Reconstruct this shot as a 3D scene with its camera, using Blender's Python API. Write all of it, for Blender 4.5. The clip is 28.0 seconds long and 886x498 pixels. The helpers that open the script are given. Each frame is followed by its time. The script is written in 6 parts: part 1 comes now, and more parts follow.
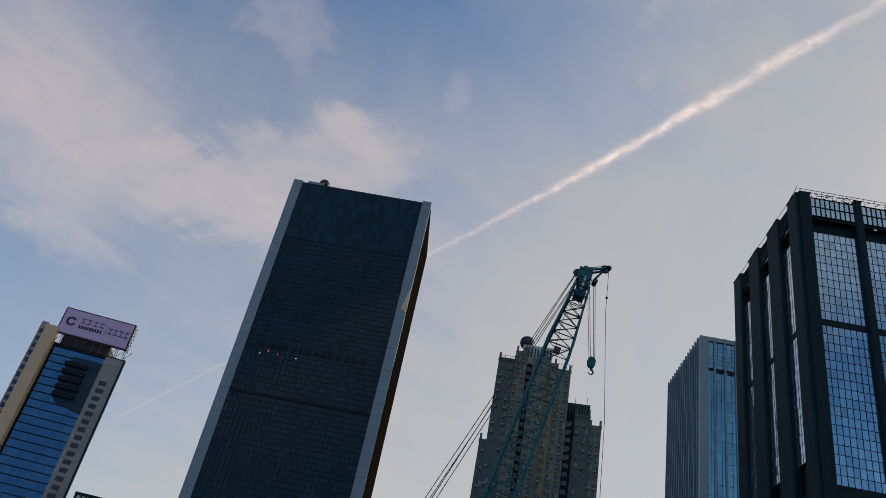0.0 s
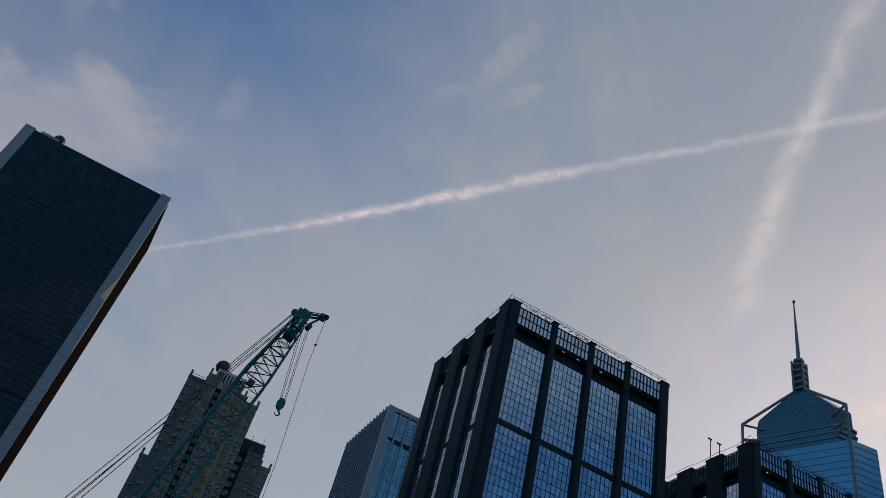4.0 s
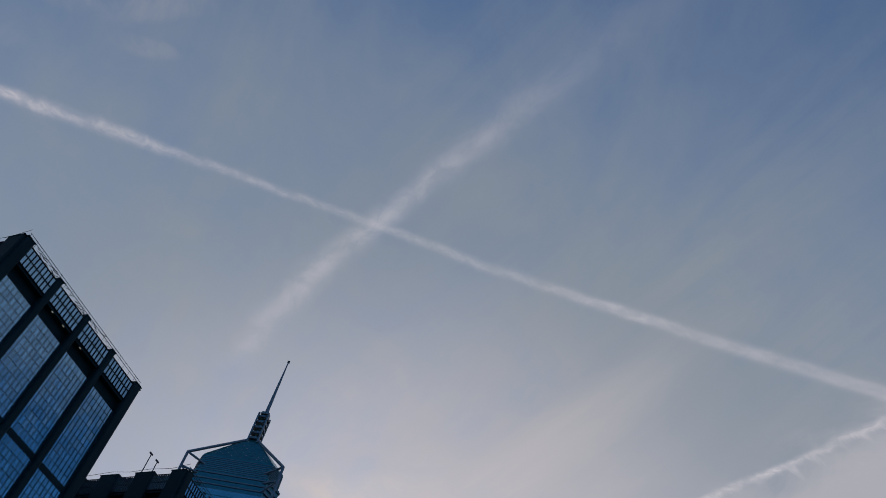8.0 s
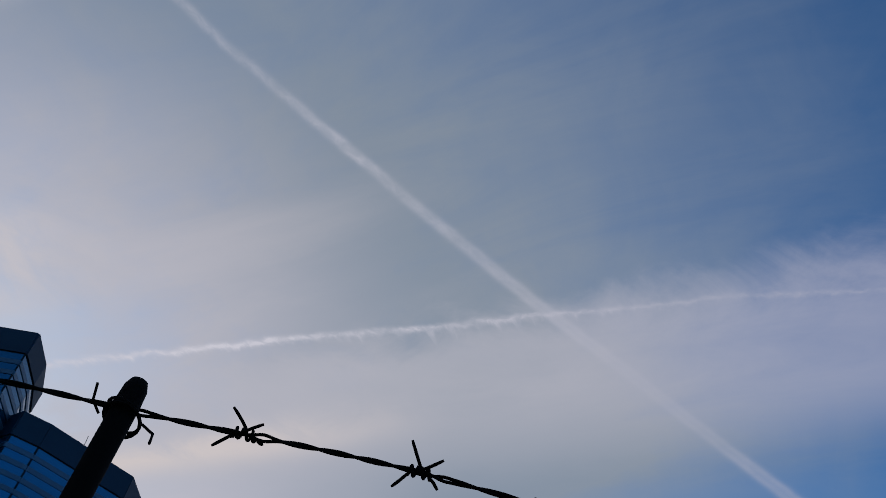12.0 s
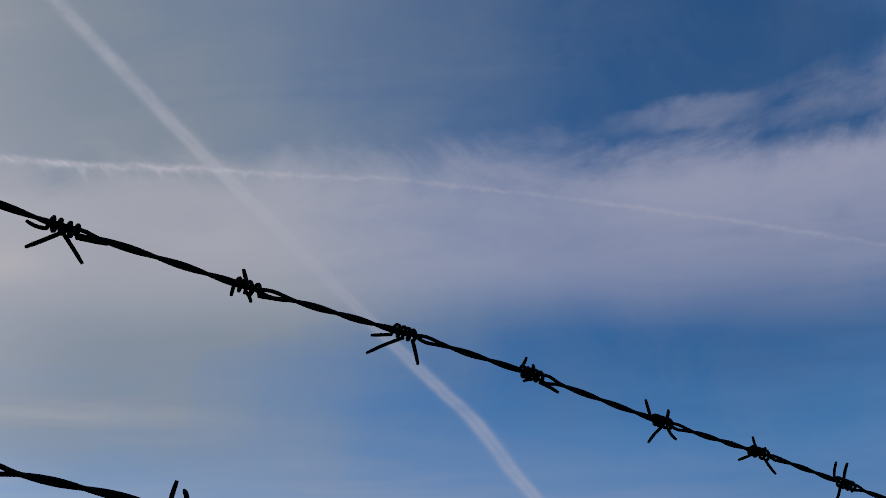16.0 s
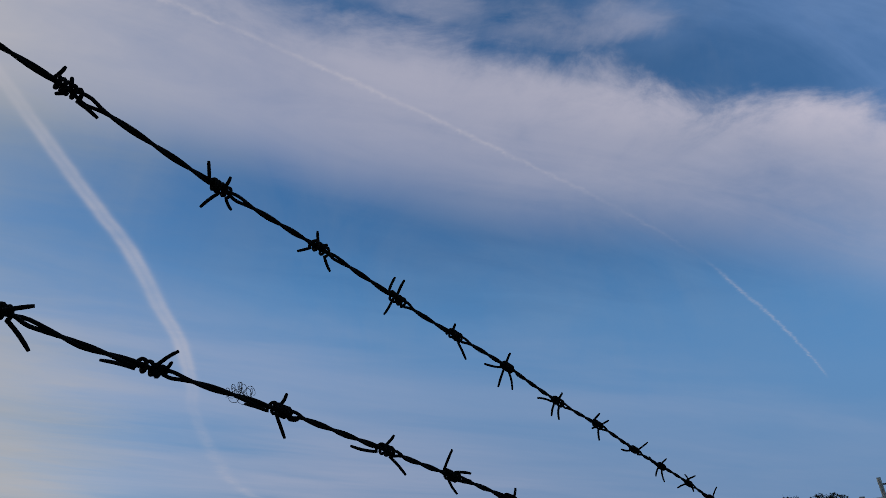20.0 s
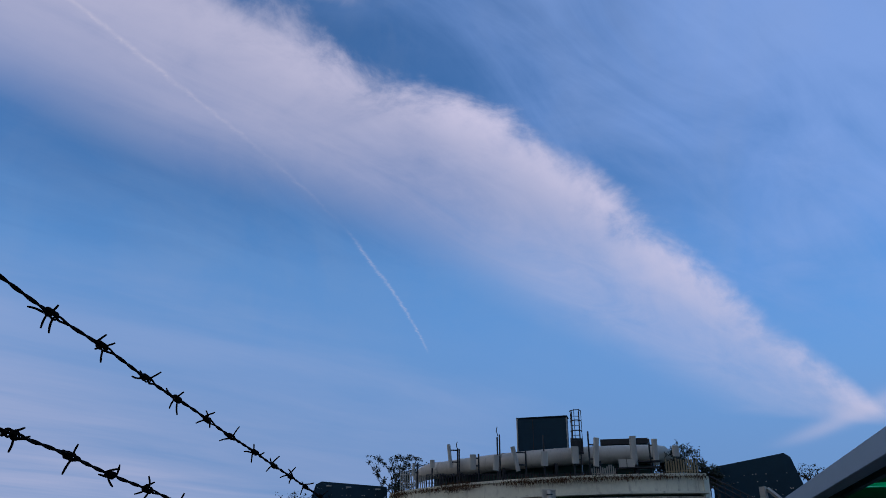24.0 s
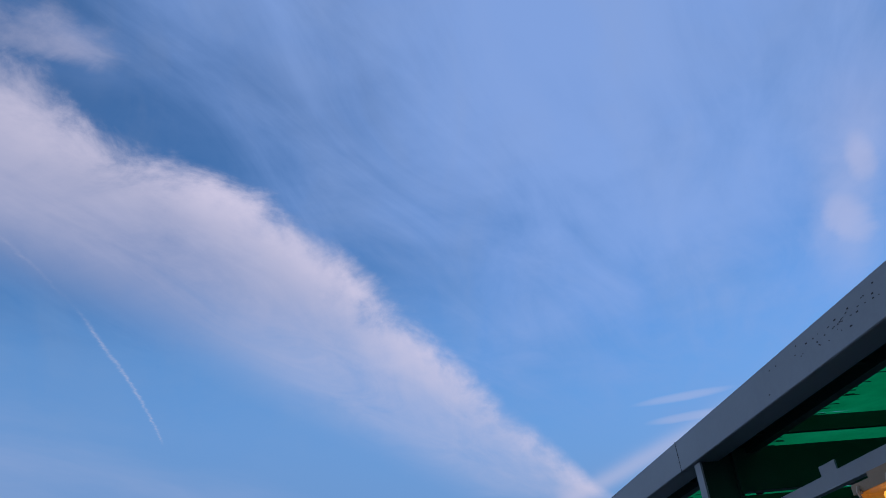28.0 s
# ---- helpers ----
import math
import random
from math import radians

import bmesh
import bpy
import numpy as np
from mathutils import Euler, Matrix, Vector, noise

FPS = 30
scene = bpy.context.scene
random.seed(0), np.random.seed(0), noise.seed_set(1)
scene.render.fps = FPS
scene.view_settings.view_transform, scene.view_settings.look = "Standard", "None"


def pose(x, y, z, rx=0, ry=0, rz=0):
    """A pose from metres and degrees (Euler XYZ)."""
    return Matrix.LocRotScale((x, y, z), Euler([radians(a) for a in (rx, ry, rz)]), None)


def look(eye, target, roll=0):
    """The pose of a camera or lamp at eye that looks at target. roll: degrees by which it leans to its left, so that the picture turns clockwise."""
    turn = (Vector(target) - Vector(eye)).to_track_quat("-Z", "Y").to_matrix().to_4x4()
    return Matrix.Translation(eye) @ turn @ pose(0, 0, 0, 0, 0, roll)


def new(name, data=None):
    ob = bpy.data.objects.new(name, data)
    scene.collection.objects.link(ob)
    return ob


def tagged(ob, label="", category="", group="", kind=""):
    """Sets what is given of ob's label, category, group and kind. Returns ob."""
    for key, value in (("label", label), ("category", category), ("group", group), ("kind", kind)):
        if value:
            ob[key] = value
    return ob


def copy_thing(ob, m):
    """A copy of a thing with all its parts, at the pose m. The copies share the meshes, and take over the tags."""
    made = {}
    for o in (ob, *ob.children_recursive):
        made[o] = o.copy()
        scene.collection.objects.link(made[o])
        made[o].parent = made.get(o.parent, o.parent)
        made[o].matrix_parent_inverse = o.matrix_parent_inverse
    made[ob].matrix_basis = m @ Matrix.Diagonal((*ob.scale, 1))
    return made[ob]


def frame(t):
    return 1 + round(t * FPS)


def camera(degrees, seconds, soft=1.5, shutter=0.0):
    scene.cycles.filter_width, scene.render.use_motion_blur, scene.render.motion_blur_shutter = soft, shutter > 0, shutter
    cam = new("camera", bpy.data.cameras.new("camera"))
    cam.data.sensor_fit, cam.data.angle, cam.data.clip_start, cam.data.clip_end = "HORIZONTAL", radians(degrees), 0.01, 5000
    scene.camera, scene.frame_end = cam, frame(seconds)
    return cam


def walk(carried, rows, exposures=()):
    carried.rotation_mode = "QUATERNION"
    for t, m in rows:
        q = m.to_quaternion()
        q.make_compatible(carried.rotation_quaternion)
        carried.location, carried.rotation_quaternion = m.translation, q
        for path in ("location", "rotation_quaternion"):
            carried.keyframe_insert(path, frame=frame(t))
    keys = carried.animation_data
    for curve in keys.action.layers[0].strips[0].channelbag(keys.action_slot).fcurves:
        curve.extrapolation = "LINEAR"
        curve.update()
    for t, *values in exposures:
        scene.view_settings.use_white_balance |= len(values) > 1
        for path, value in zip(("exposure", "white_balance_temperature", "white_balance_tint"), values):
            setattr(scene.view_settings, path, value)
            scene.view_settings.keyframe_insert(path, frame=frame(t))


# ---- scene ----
# exposure of the picture on the way: seconds, stops, kelvin, tint
EXPOSURES = [(0, 0.95, 8400, 10), (3.5, 0.68, 7650, 10), (5.5, 0.08, 6450, 6), (8, 0.13, 6350, 5), (12.5, 0.05, 5980, 5), (15, -0.08, 6050, 5), (17, 0.08, 6130, 5), (20, 0.3, 6650, 4), (21, 0.34, 6500, 6), (22, 0.41, 5900, 9), (25, 0.57, 6350, 12), (28, 0.6, 6380, 12)]
# camera: time, place, turn
PATH = [
    (0.0, -0.020, 0.270, 1.750, 124.23, -10.23, -6.89),
    (0.5, -0.021, 0.268, 1.750, 124.43, -10.48, -7.03),
    (1.0, -0.022, 0.265, 1.749, 124.93, -10.87, -7.88),
    (1.5, -0.022, 0.263, 1.749, 125.65, -11.28, -9.62),
    (2.0, -0.023, 0.260, 1.748, 127.06, -11.82, -13.24),
    (2.5, -0.024, 0.258, 1.748, 128.75, -12.33, -18.82),
    (3.0, -0.025, 0.255, 1.748, 129.76, -12.68, -22.61),
    (3.5, -0.026, 0.253, 1.747, 131.20, -12.83, -27.48),
    (5.5, -0.029, 0.242, 1.745, 136.97, -12.41, -48.25),
    (6.0, -0.030, 0.240, 1.745, 139.80, -13.20, -52.31),
    (6.5, -0.031, 0.237, 1.744, 141.73, -12.80, -58.87),
    (7.0, -0.032, 0.235, 1.744, 143.35, -10.72, -66.57),
    (7.5, -0.033, 0.232, 1.744, 143.20, -9.51, -72.26),
    (8.0, -0.034, 0.230, 1.743, 142.24, -9.34, -75.78),
    (8.5, -0.035, 0.228, 1.742, 141.22, -8.98, -79.41),
    (9.0, -0.036, 0.225, 1.742, 139.98, -8.77, -83.35),
    (9.5, -0.038, 0.220, 1.740, 139.36, -8.86, -86.72),
    (10.0, -0.040, 0.215, 1.738, 138.74, -9.28, -91.84),
    (10.5, -0.042, 0.209, 1.735, 137.40, -9.56, -96.16),
    (11.0, -0.044, 0.204, 1.733, 136.40, -9.87, -99.97),
    (11.5, -0.055, 0.184, 1.721, 135.61, -9.42, -102.76),
    (12.0, -0.061, 0.170, 1.705, 134.31, -9.12, -105.46),
    (12.5, -0.063, 0.141, 1.700, 134.28, -7.91, -108.09),
    (14.5, 0.029, 0.066, 1.722, 131.30, -3.32, -120.08),
    (15.0, 0.036, 0.065, 1.722, 128.94, -1.85, -122.97),
    (15.5, 0.046, 0.062, 1.719, 128.20, -1.27, -125.52),
    (16.0, 0.050, 0.057, 1.716, 126.74, -0.59, -128.55),
    (16.5, 0.049, 0.045, 1.714, 124.79, 0.70, -130.61),
    (17.0, 0.051, 0.031, 1.712, 123.08, 1.42, -132.91),
    (17.5, 0.048, 0.020, 1.710, 121.86, 0.99, -136.64),
    (18.0, 0.052, 0.001, 1.706, 120.21, 0.88, -140.26),
    (18.5, 0.052, -0.021, 1.700, 118.71, 0.50, -144.71),
    (19.0, 0.046, -0.036, 1.697, 117.93, 0.34, -148.43),
    (19.5, 0.045, -0.040, 1.694, 117.78, -0.54, -151.41),
    (20.0, 0.043, -0.052, 1.689, 117.11, -0.75, -154.41),
    (20.5, 0.039, -0.065, 1.690, 116.68, -0.92, -157.23),
    (21.0, 0.023, -0.072, 1.689, 116.60, -0.95, -161.02),
    (21.5, 0.004, -0.076, 1.687, 115.98, -1.11, -165.66),
    (22.0, -0.009, -0.085, 1.684, 115.55, -1.05, -169.50),
    (22.5, -0.028, -0.097, 1.685, 115.02, -0.60, -172.83),
    (24.5, -0.076, -0.111, 1.675, 113.68, -0.29, 175.05),
    (25.0, -0.088, -0.122, 1.675, 113.32, -0.23, 171.46),
    (25.5, -0.093, -0.130, 1.676, 113.11, 0.11, 168.65),
    (26.0, -0.097, -0.138, 1.678, 112.99, 0.49, 166.84),
    (26.5, -0.097, -0.140, 1.678, 112.85, 0.95, 165.31),
    (27.0, -0.097, -0.143, 1.678, 112.94, 2.29, 161.68),
    (27.5, -0.097, -0.145, 1.678, 117.12, 3.73, 160.73),
    (28.0, -0.097, -0.148, 1.678, 119.30, 5.67, 161.81),
]
cam = camera(57.32, 28.0, 0.5)
walk(cam, [(t, pose(*p)) for t, *p in PATH], EXPOSURES)

EYE = Vector((0, 0, 1.7))
TAU = math.tau

# ---- sky and sun ----
SUN_AZ, SUN_EL = 65.0, 17.0


class Sock:
    """A node socket that can be calculated with."""
    def __init__(self, tree, out):
        self.tree, self.out = tree, out

    def op(self, kind, *others, clamp=False):
        n = self.tree.nodes.new("ShaderNodeMath")
        n.operation, n.use_clamp = kind, clamp
        for i, v in enumerate((self, *others)):
            if isinstance(v, Sock):
                self.tree.links.new(v.out, n.inputs[i])
            else:
                n.inputs[i].default_value = v
        return Sock(self.tree, n.outputs[0])

    def __add__(self, o): return self.op("ADD", o)
    def __sub__(self, o): return self.op("SUBTRACT", o)
    def __mul__(self, o): return self.op("MULTIPLY", o)
    def __truediv__(self, o): return self.op("DIVIDE", o)
    def __neg__(self): return self.op("MULTIPLY", -1.0)

    def step(self, a, b, lo=0.0, hi=1.0):
        """Smooth step from lo at a to hi at b."""
        n = self.tree.nodes.new("ShaderNodeMapRange")
        n.interpolation_type = "SMOOTHSTEP"
        self.tree.links.new(self.out, n.inputs[0])
        for i, v in enumerate((a, b, lo, hi)):
            n.inputs[i + 1].default_value = v
        return Sock(self.tree, n.outputs[0])

    def bell(self, width):
        """Soft bell round zero."""
        q = self / width
        return (-(q * q)).op("EXPONENT")


def join_xyz(tree, x, y, z=0.0):
    n = tree.nodes.new("ShaderNodeCombineXYZ")
    for i, v in enumerate((x, y, z)):
        if isinstance(v, Sock):
            tree.links.new(v.out, n.inputs[i])
        else:
            n.inputs[i].default_value = v
    return n.outputs[0]


def clouds(tree, vec, scale, detail=6.0, rough=0.55, distort=0.0):
    n = tree.nodes.new("ShaderNodeTexNoise")
    tree.links.new(vec, n.inputs["Vector"])
    n.inputs["Scale"].default_value, n.inputs["Detail"].default_value = scale, detail
    n.inputs["Roughness"].default_value, n.inputs["Distortion"].default_value = rough, distort
    return Sock(tree, n.outputs[0])


def mix_rgb(tree, fac, a, b, mode="MIX"):
    n = tree.nodes.new("ShaderNodeMix")
    n.data_type, n.blend_type = "RGBA", mode
    for i, v in ((0, fac), (6, a), (7, b)):
        if isinstance(v, Sock):
            tree.links.new(v.out, n.inputs[i])
        elif isinstance(v, bpy.types.NodeSocket):
            tree.links.new(v, n.inputs[i])
        else:
            n.inputs[i].default_value = v if i == 0 else (*v, 1)
    return n.outputs[2]


def make_world():
    world = bpy.data.worlds.new("sky")
    scene.world = world
    world.use_nodes = True
    t = world.node_tree
    t.nodes.clear()
    sky = t.nodes.new("ShaderNodeTexSky")
    sky.sky_type, sky.sun_disc = "NISHITA", False
    sky.sun_elevation, sky.sun_rotation = radians(SUN_EL), radians(SUN_AZ)
    sky.air_density, sky.dust_density, sky.ozone_density = 1.0, 0.6, 3.0
    co = t.nodes.new("ShaderNodeTexCoord")
    sep = t.nodes.new("ShaderNodeSeparateXYZ")
    t.links.new(co.outputs["Generated"], sep.inputs[0])
    dx, dy, dz = (Sock(t, sep.outputs[i]) for i in range(3))
    up = dz.op("MAXIMUM", 0.06)
    X, Y = dx / up, dy / up                       # place on a flat layer of cloud, in its heights
    P = join_xyz(t, X, Y)

    def along(az, el):
        a, e = radians(az), radians(el)
        return dx * (math.sin(a) * math.cos(e)) + dy * (math.cos(a) * math.cos(e)) + dz * math.sin(e)

    # slow folds of the layer, and fibres drawn out along the wind
    fold = clouds(t, P, 1.1, 5, 0.55, 0.3) - 0.5
    rag = clouds(t, P, 3.6, 8, 0.62, 0.7) - 0.5
    S, V = (X + Y * 1.1) / 1.487, (X * 1.1 - Y) / 1.487
    fibre = clouds(t, join_xyz(t, S * 0.8, V * 2.6), 1.7, 8, 0.6, 0.9) - 0.5
    comb = clouds(t, join_xyz(t, S * 2.4, V * 0.9), 3.0, 7, 0.6, 0.6) - 0.5
    streak = clouds(t, join_xyz(t, S * 0.45, V * 1.2), 1.1, 6, 0.52, 0.5) - 0.5
    # a high veil, thick towards the sun's side and thin on the other
    veil = (along(72, 8) + fold * 0.35 + fibre * 0.16).step(VEIL[0], VEIL[1]) * VEIL[2] + fibre * 0.3 + comb * 0.14
    veil = veil * (S + fold * 0.5 + fibre * 0.35).step(-0.25, 0.65)
    veil = veil + (along(100, 50) + fold * 0.2 + fibre * 0.1).step(0.8, 1.0) * 0.13
    veil = veil * (V.step(1.45, 1.95) * V.step(3.4, 2.5)).step(0.0, 1.0, 1.0, 0.4)
    west = (along(318, 42) + fold * 0.3 + fibre * 0.2).step(0.66, 1.0)
    veil = veil.op("MAXIMUM", (along(5, 22) + fibre * 0.12 + fold * 0.1).step(0.55, 1.0) * 0.85 * dz.step(0.84, 0.62)) * west.step(0.0, 1.0, 1.0, 0.5)
    # faint fall-streaks and mottling of the veil
    mottle = clouds(t, join_xyz(t, dx * 6.5, dy * 6.5, dz * 2.4), 1.0, 6, 0.58, 0.9) - 0.5
    veil = veil + (mottle * 0.36 + rag * 0.12) * dz.step(0.2, 0.4)
    glow = (along(SUN_AZ, SUN_EL) + streak * 0.12).step(0.79, 1.0)
    low = dz.step(0.5, 0.05)
    azure = (dz + fibre * 0.1).step(0.48, 0.36) * dz.step(0.16, 0.3) * along(165, 20).step(0.75, 0.97)
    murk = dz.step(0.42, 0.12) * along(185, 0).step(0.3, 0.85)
    lofty = dz.step(0.55, 0.95)
    thin = (along(219, 49) + fold * 0.2 + fibre * 0.15).step(0.8, 1.0)
    # the long bank of cirrus, ragged along its upper edge, tapering down to the horizon
    lace = clouds(t, P, 7.0, 6, 0.6, 0.8) - 0.5
    # far off, where the layer is seen edge-on, its heaps stand up and show round
    apart = S.step(-0.7, -2.0)
    heapy = clouds(t, co.outputs["Generated"], 7.5, 7, 0.6, 0.5) - 0.5
    curl = clouds(t, co.outputs["Generated"], 22.0, 5, 0.6, 0.6) - 0.5
    rag = rag * apart.step(0.0, 1.0, 1.0, 0.15) + heapy * apart * 1.3
    lace = lace * apart.step(0.0, 1.0, 1.0, 0.1) + curl * apart
    near = S.step(-4.6, -1.2, 0.35, 1.0)
    crest = V - 0.79 - S.step(-1.5, -0.3) * 0.24 - S.step(-1.7, -2.6) * 0.06 - S.step(-3.0, -4.7) * 0.1 - S.step(-0.5, -0.9) * 0.06
    top = crest + (rag * 0.22 + lace * 0.07 + fibre * 0.05) * near + fold * 0.06
    girth = ((S + 5.6) / 1.2).op("MINIMUM", 1.0).op("MAXIMUM", 0.03) * S.step(-1.4, 0.0, 0.63, 0.52)
    deep = (crest + fold * 0.15 + fibre * 0.16 * near + rag * 0.1) / girth
    bank = top.step(-0.03, 0.15) * deep.step(1.3, 0.55) * S.step(2.3, 0.8) * S.step(-5.6, -4.7)
    rim = top.step(-0.02, 0.1) * top.step(0.36, 0.05) * S.step(0.1, -0.9) * S.step(-5.3, -4.6)
    bank = bank * (fibre * 0.95 + comb * 0.1 + rag * 0.5 + fold * 0.35 + deep.step(0.05, 1.2, 0.56, 0.34) + S.step(-1.5, -0.1) * 0.34) * S.step(-4.5, -2.2, 0.5, 1.0) + rim * (rag * 1.5 + lace * 0.7 + 0.42)
    # wisps above the bank and faint streaks below it
    under = (V + streak * 1.6 + fold * 0.5).step(2.1, 3.1) * (streak * 1.3 + fibre * 0.3 + 0.5) * (X.step(-1.6, 0.9) * 0.5 + X.step(1.2, 2.6) * 0.85)
    shade = (X + fold * 0.6).step(0.9, 1.7) * V.step(1.1, 1.5) * V.step(2.9, 2.0) * S.step(0.2, 1.0)

    def tuft(cx, cy, rx, ry, turn, torn=1.0):
        c, s = math.cos(radians(turn)), math.sin(radians(turn))
        u, v = X - cx + (rag * 0.42 + fold * 0.35) * torn, Y - cy + (comb * 0.3 + fibre * 0.34 + fold * 0.2) * torn
        p, q = (u * c + v * s) / rx, (v * c - u * s) / ry
        return (p * p + q * q).step(2.2, 0.0)
    wisp = tuft(0.49, -0.91, 0.12, 0.035, 38, 0.3).op("MAXIMUM", tuft(0.29, -1.05, 0.15, 0.06, 24, 0.4)) * (rag * 2.2 + lace * 0.8 + 0.5)
    wisp = wisp.op("MAXIMUM", 0.0)
    # a torn fair-weather cloud over the west towers
    puff = tuft(-0.92, 1.28, 0.30, 0.42, 0).op("MAXIMUM", tuft(-0.6, 1.47, 0.5, 0.14, 4)).op("MAXIMUM", tuft(-0.2, 1.25, 0.11, 0.11, 20, 0.8) * 0.9)
    puff = puff.op("MAXIMUM", tuft(-0.4, 1.36, 0.32, 0.1, -25) * 0.85)
    puff = puff.op("MAXIMUM", tuft(-0.95, 1.75, 0.12, 0.16, 0) * 0.7).op("MAXIMUM", tuft(-0.33, 0.92, 0.05, 0.14, 0) * 0.35)
    puff = puff * (rag * 1.1 + comb * 0.4 + 0.75)
    # small torn flecks high up
    flecks = tuft(0.11, 0.57, 0.03, 0.09, 10, 0.22).op("MAXIMUM", tuft(0.265, 0.64, 0.085, 0.018, -84, 0.14)).op("MAXIMUM", tuft(0.315, 0.69, 0.05, 0.014, -65, 0.12))
    flecks = flecks.op("MAXIMUM", tuft(0.235, 0.76, 0.07, 0.014, -58, 0.14) * 0.8).op("MAXIMUM", tuft(0.265, 0.89, 0.018, 0.03, 0, 0.1) * 0.8).op("MAXIMUM", tuft(-0.03, 1.02, 0.02, 0.05, 0, 0.1) * 0.6)
    flecks = flecks * (rag * 2.2 + lace * 2.4 + 0.45).step(0.1, 1.0)
    far = tuft(-1.5, -1.12, 0.1, 0.03, 40, 0.16).op("MAXIMUM", tuft(-1.69, -1.36, 0.13, 0.045, 35, 0.2)).op("MAXIMUM", tuft(-2.04, -2.7, 0.16, 0.05, -37, 0.12)).op("MAXIMUM", tuft(-2.22, -2.95, 0.14, 0.06, -37, 0.12))
    vee = (X + 2.40 + rag * 0.1).bell(0.11) * Y.step(-5.6, -4.6) * Y.step(-2.0, -3.4)
    veer = ((X + 1.6) * 0.8 - (Y + 1.25) * 0.6 + rag * 0.2).bell(0.09) * Y.step(-1.9, -1.4) * Y.step(-0.7, -1.1)
    base = mix_rgb(t, 1.0, sky.outputs[0], tuple(0.1 * c for c in CLEAR), "MULTIPLY")
    vcol = mix_rgb(t, glow, (0.262, 0.276, 0.308), (0.525, 0.46, 0.47))
    vcol = mix_rgb(t, lofty * 0.22, vcol, (0.11, 0.15, 0.20))
    base = mix_rgb(t, thin * 0.8, base, (0.17, 0.27, 0.52))
    base = mix_rgb(t, azure * 0.25, base, (0.14, 0.30, 0.56))
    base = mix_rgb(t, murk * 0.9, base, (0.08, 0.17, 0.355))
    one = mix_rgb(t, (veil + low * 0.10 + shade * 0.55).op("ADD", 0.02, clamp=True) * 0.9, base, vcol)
    cloud = (bank * 0.8).op("MAXIMUM", 0.0) + wisp * 0.4 + (under * 0.42).op("MAXIMUM", 0.0) + far * 0.2 + vee * 0.34 + veer * 0.2
    ccol = mix_rgb(t, S.step(-0.4, 0.9), (0.41, 0.385, 0.475), (0.47, 0.43, 0.46))
    two = mix_rgb(t, (-((-cloud * 1.35).op("EXPONENT") - 1.0)).op("MINIMUM", 0.92), one, ccol)
    crown = (rim * S.step(-0.5, -1.3) * deep.step(0.4, 0.02) * (rag * 1.4 + lace * 0.8 + 0.22)).op("MAXIMUM", 0.0).op("MINIMUM", 0.4)
    two = mix_rgb(t, crown, two, (0.50, 0.455, 0.555))
    warm = (streak * 2.4 + fibre * 1.0).step(-0.1, 0.5) * along(86, 28).step(0.88, 0.99) * 0.18
    shelf = (V - 1.34 + fold * 0.1 + rag * 0.12).bell(0.075) * S.step(0.8, 1.4) * S.step(2.8, 2.0) * (rag * 1.6 + 0.75)
    heap = (V - 0.58 + fold * 0.25 + rag * 0.3).bell(0.16) * S.step(1.1, 1.6) * S.step(2.7, 2.1) * (rag * 2.0 + lace + 0.4)
    warm = warm.op("MAXIMUM", shelf).op("MAXIMUM", heap).op("MINIMUM", 0.9)
    two = mix_rgb(t, warm, two, (0.62, 0.52, 0.49))
    three = mix_rgb(t, ((puff * 0.55).op("MAXIMUM", 0.0) + flecks * 0.32).op("MINIMUM", 0.9), two, (0.355, 0.33, 0.368))
    bg = t.nodes.new("ShaderNodeBackground")
    bg.inputs[1].default_value = 1.0
    t.links.new(three, bg.inputs[0])
    out = t.nodes.new("ShaderNodeOutputWorld")
    t.links.new(bg.outputs[0], out.inputs[0])


VEIL = (0.0, 0.75, 0.85)
CLEAR = (0.55, 0.87, 1.14)
make_world()
sun = new("sun", bpy.data.lights.new("sun", "SUN"))
sun.data.energy, sun.data.angle, sun.data.color = 1.2, radians(4.0), (1.0, 0.84, 0.66)
a, e = radians(SUN_AZ), radians(SUN_EL)
sun.matrix_world = look((math.sin(a) * math.cos(e) * 50, math.cos(a) * math.cos(e) * 50, math.sin(e) * 50), (0, 0, 0))


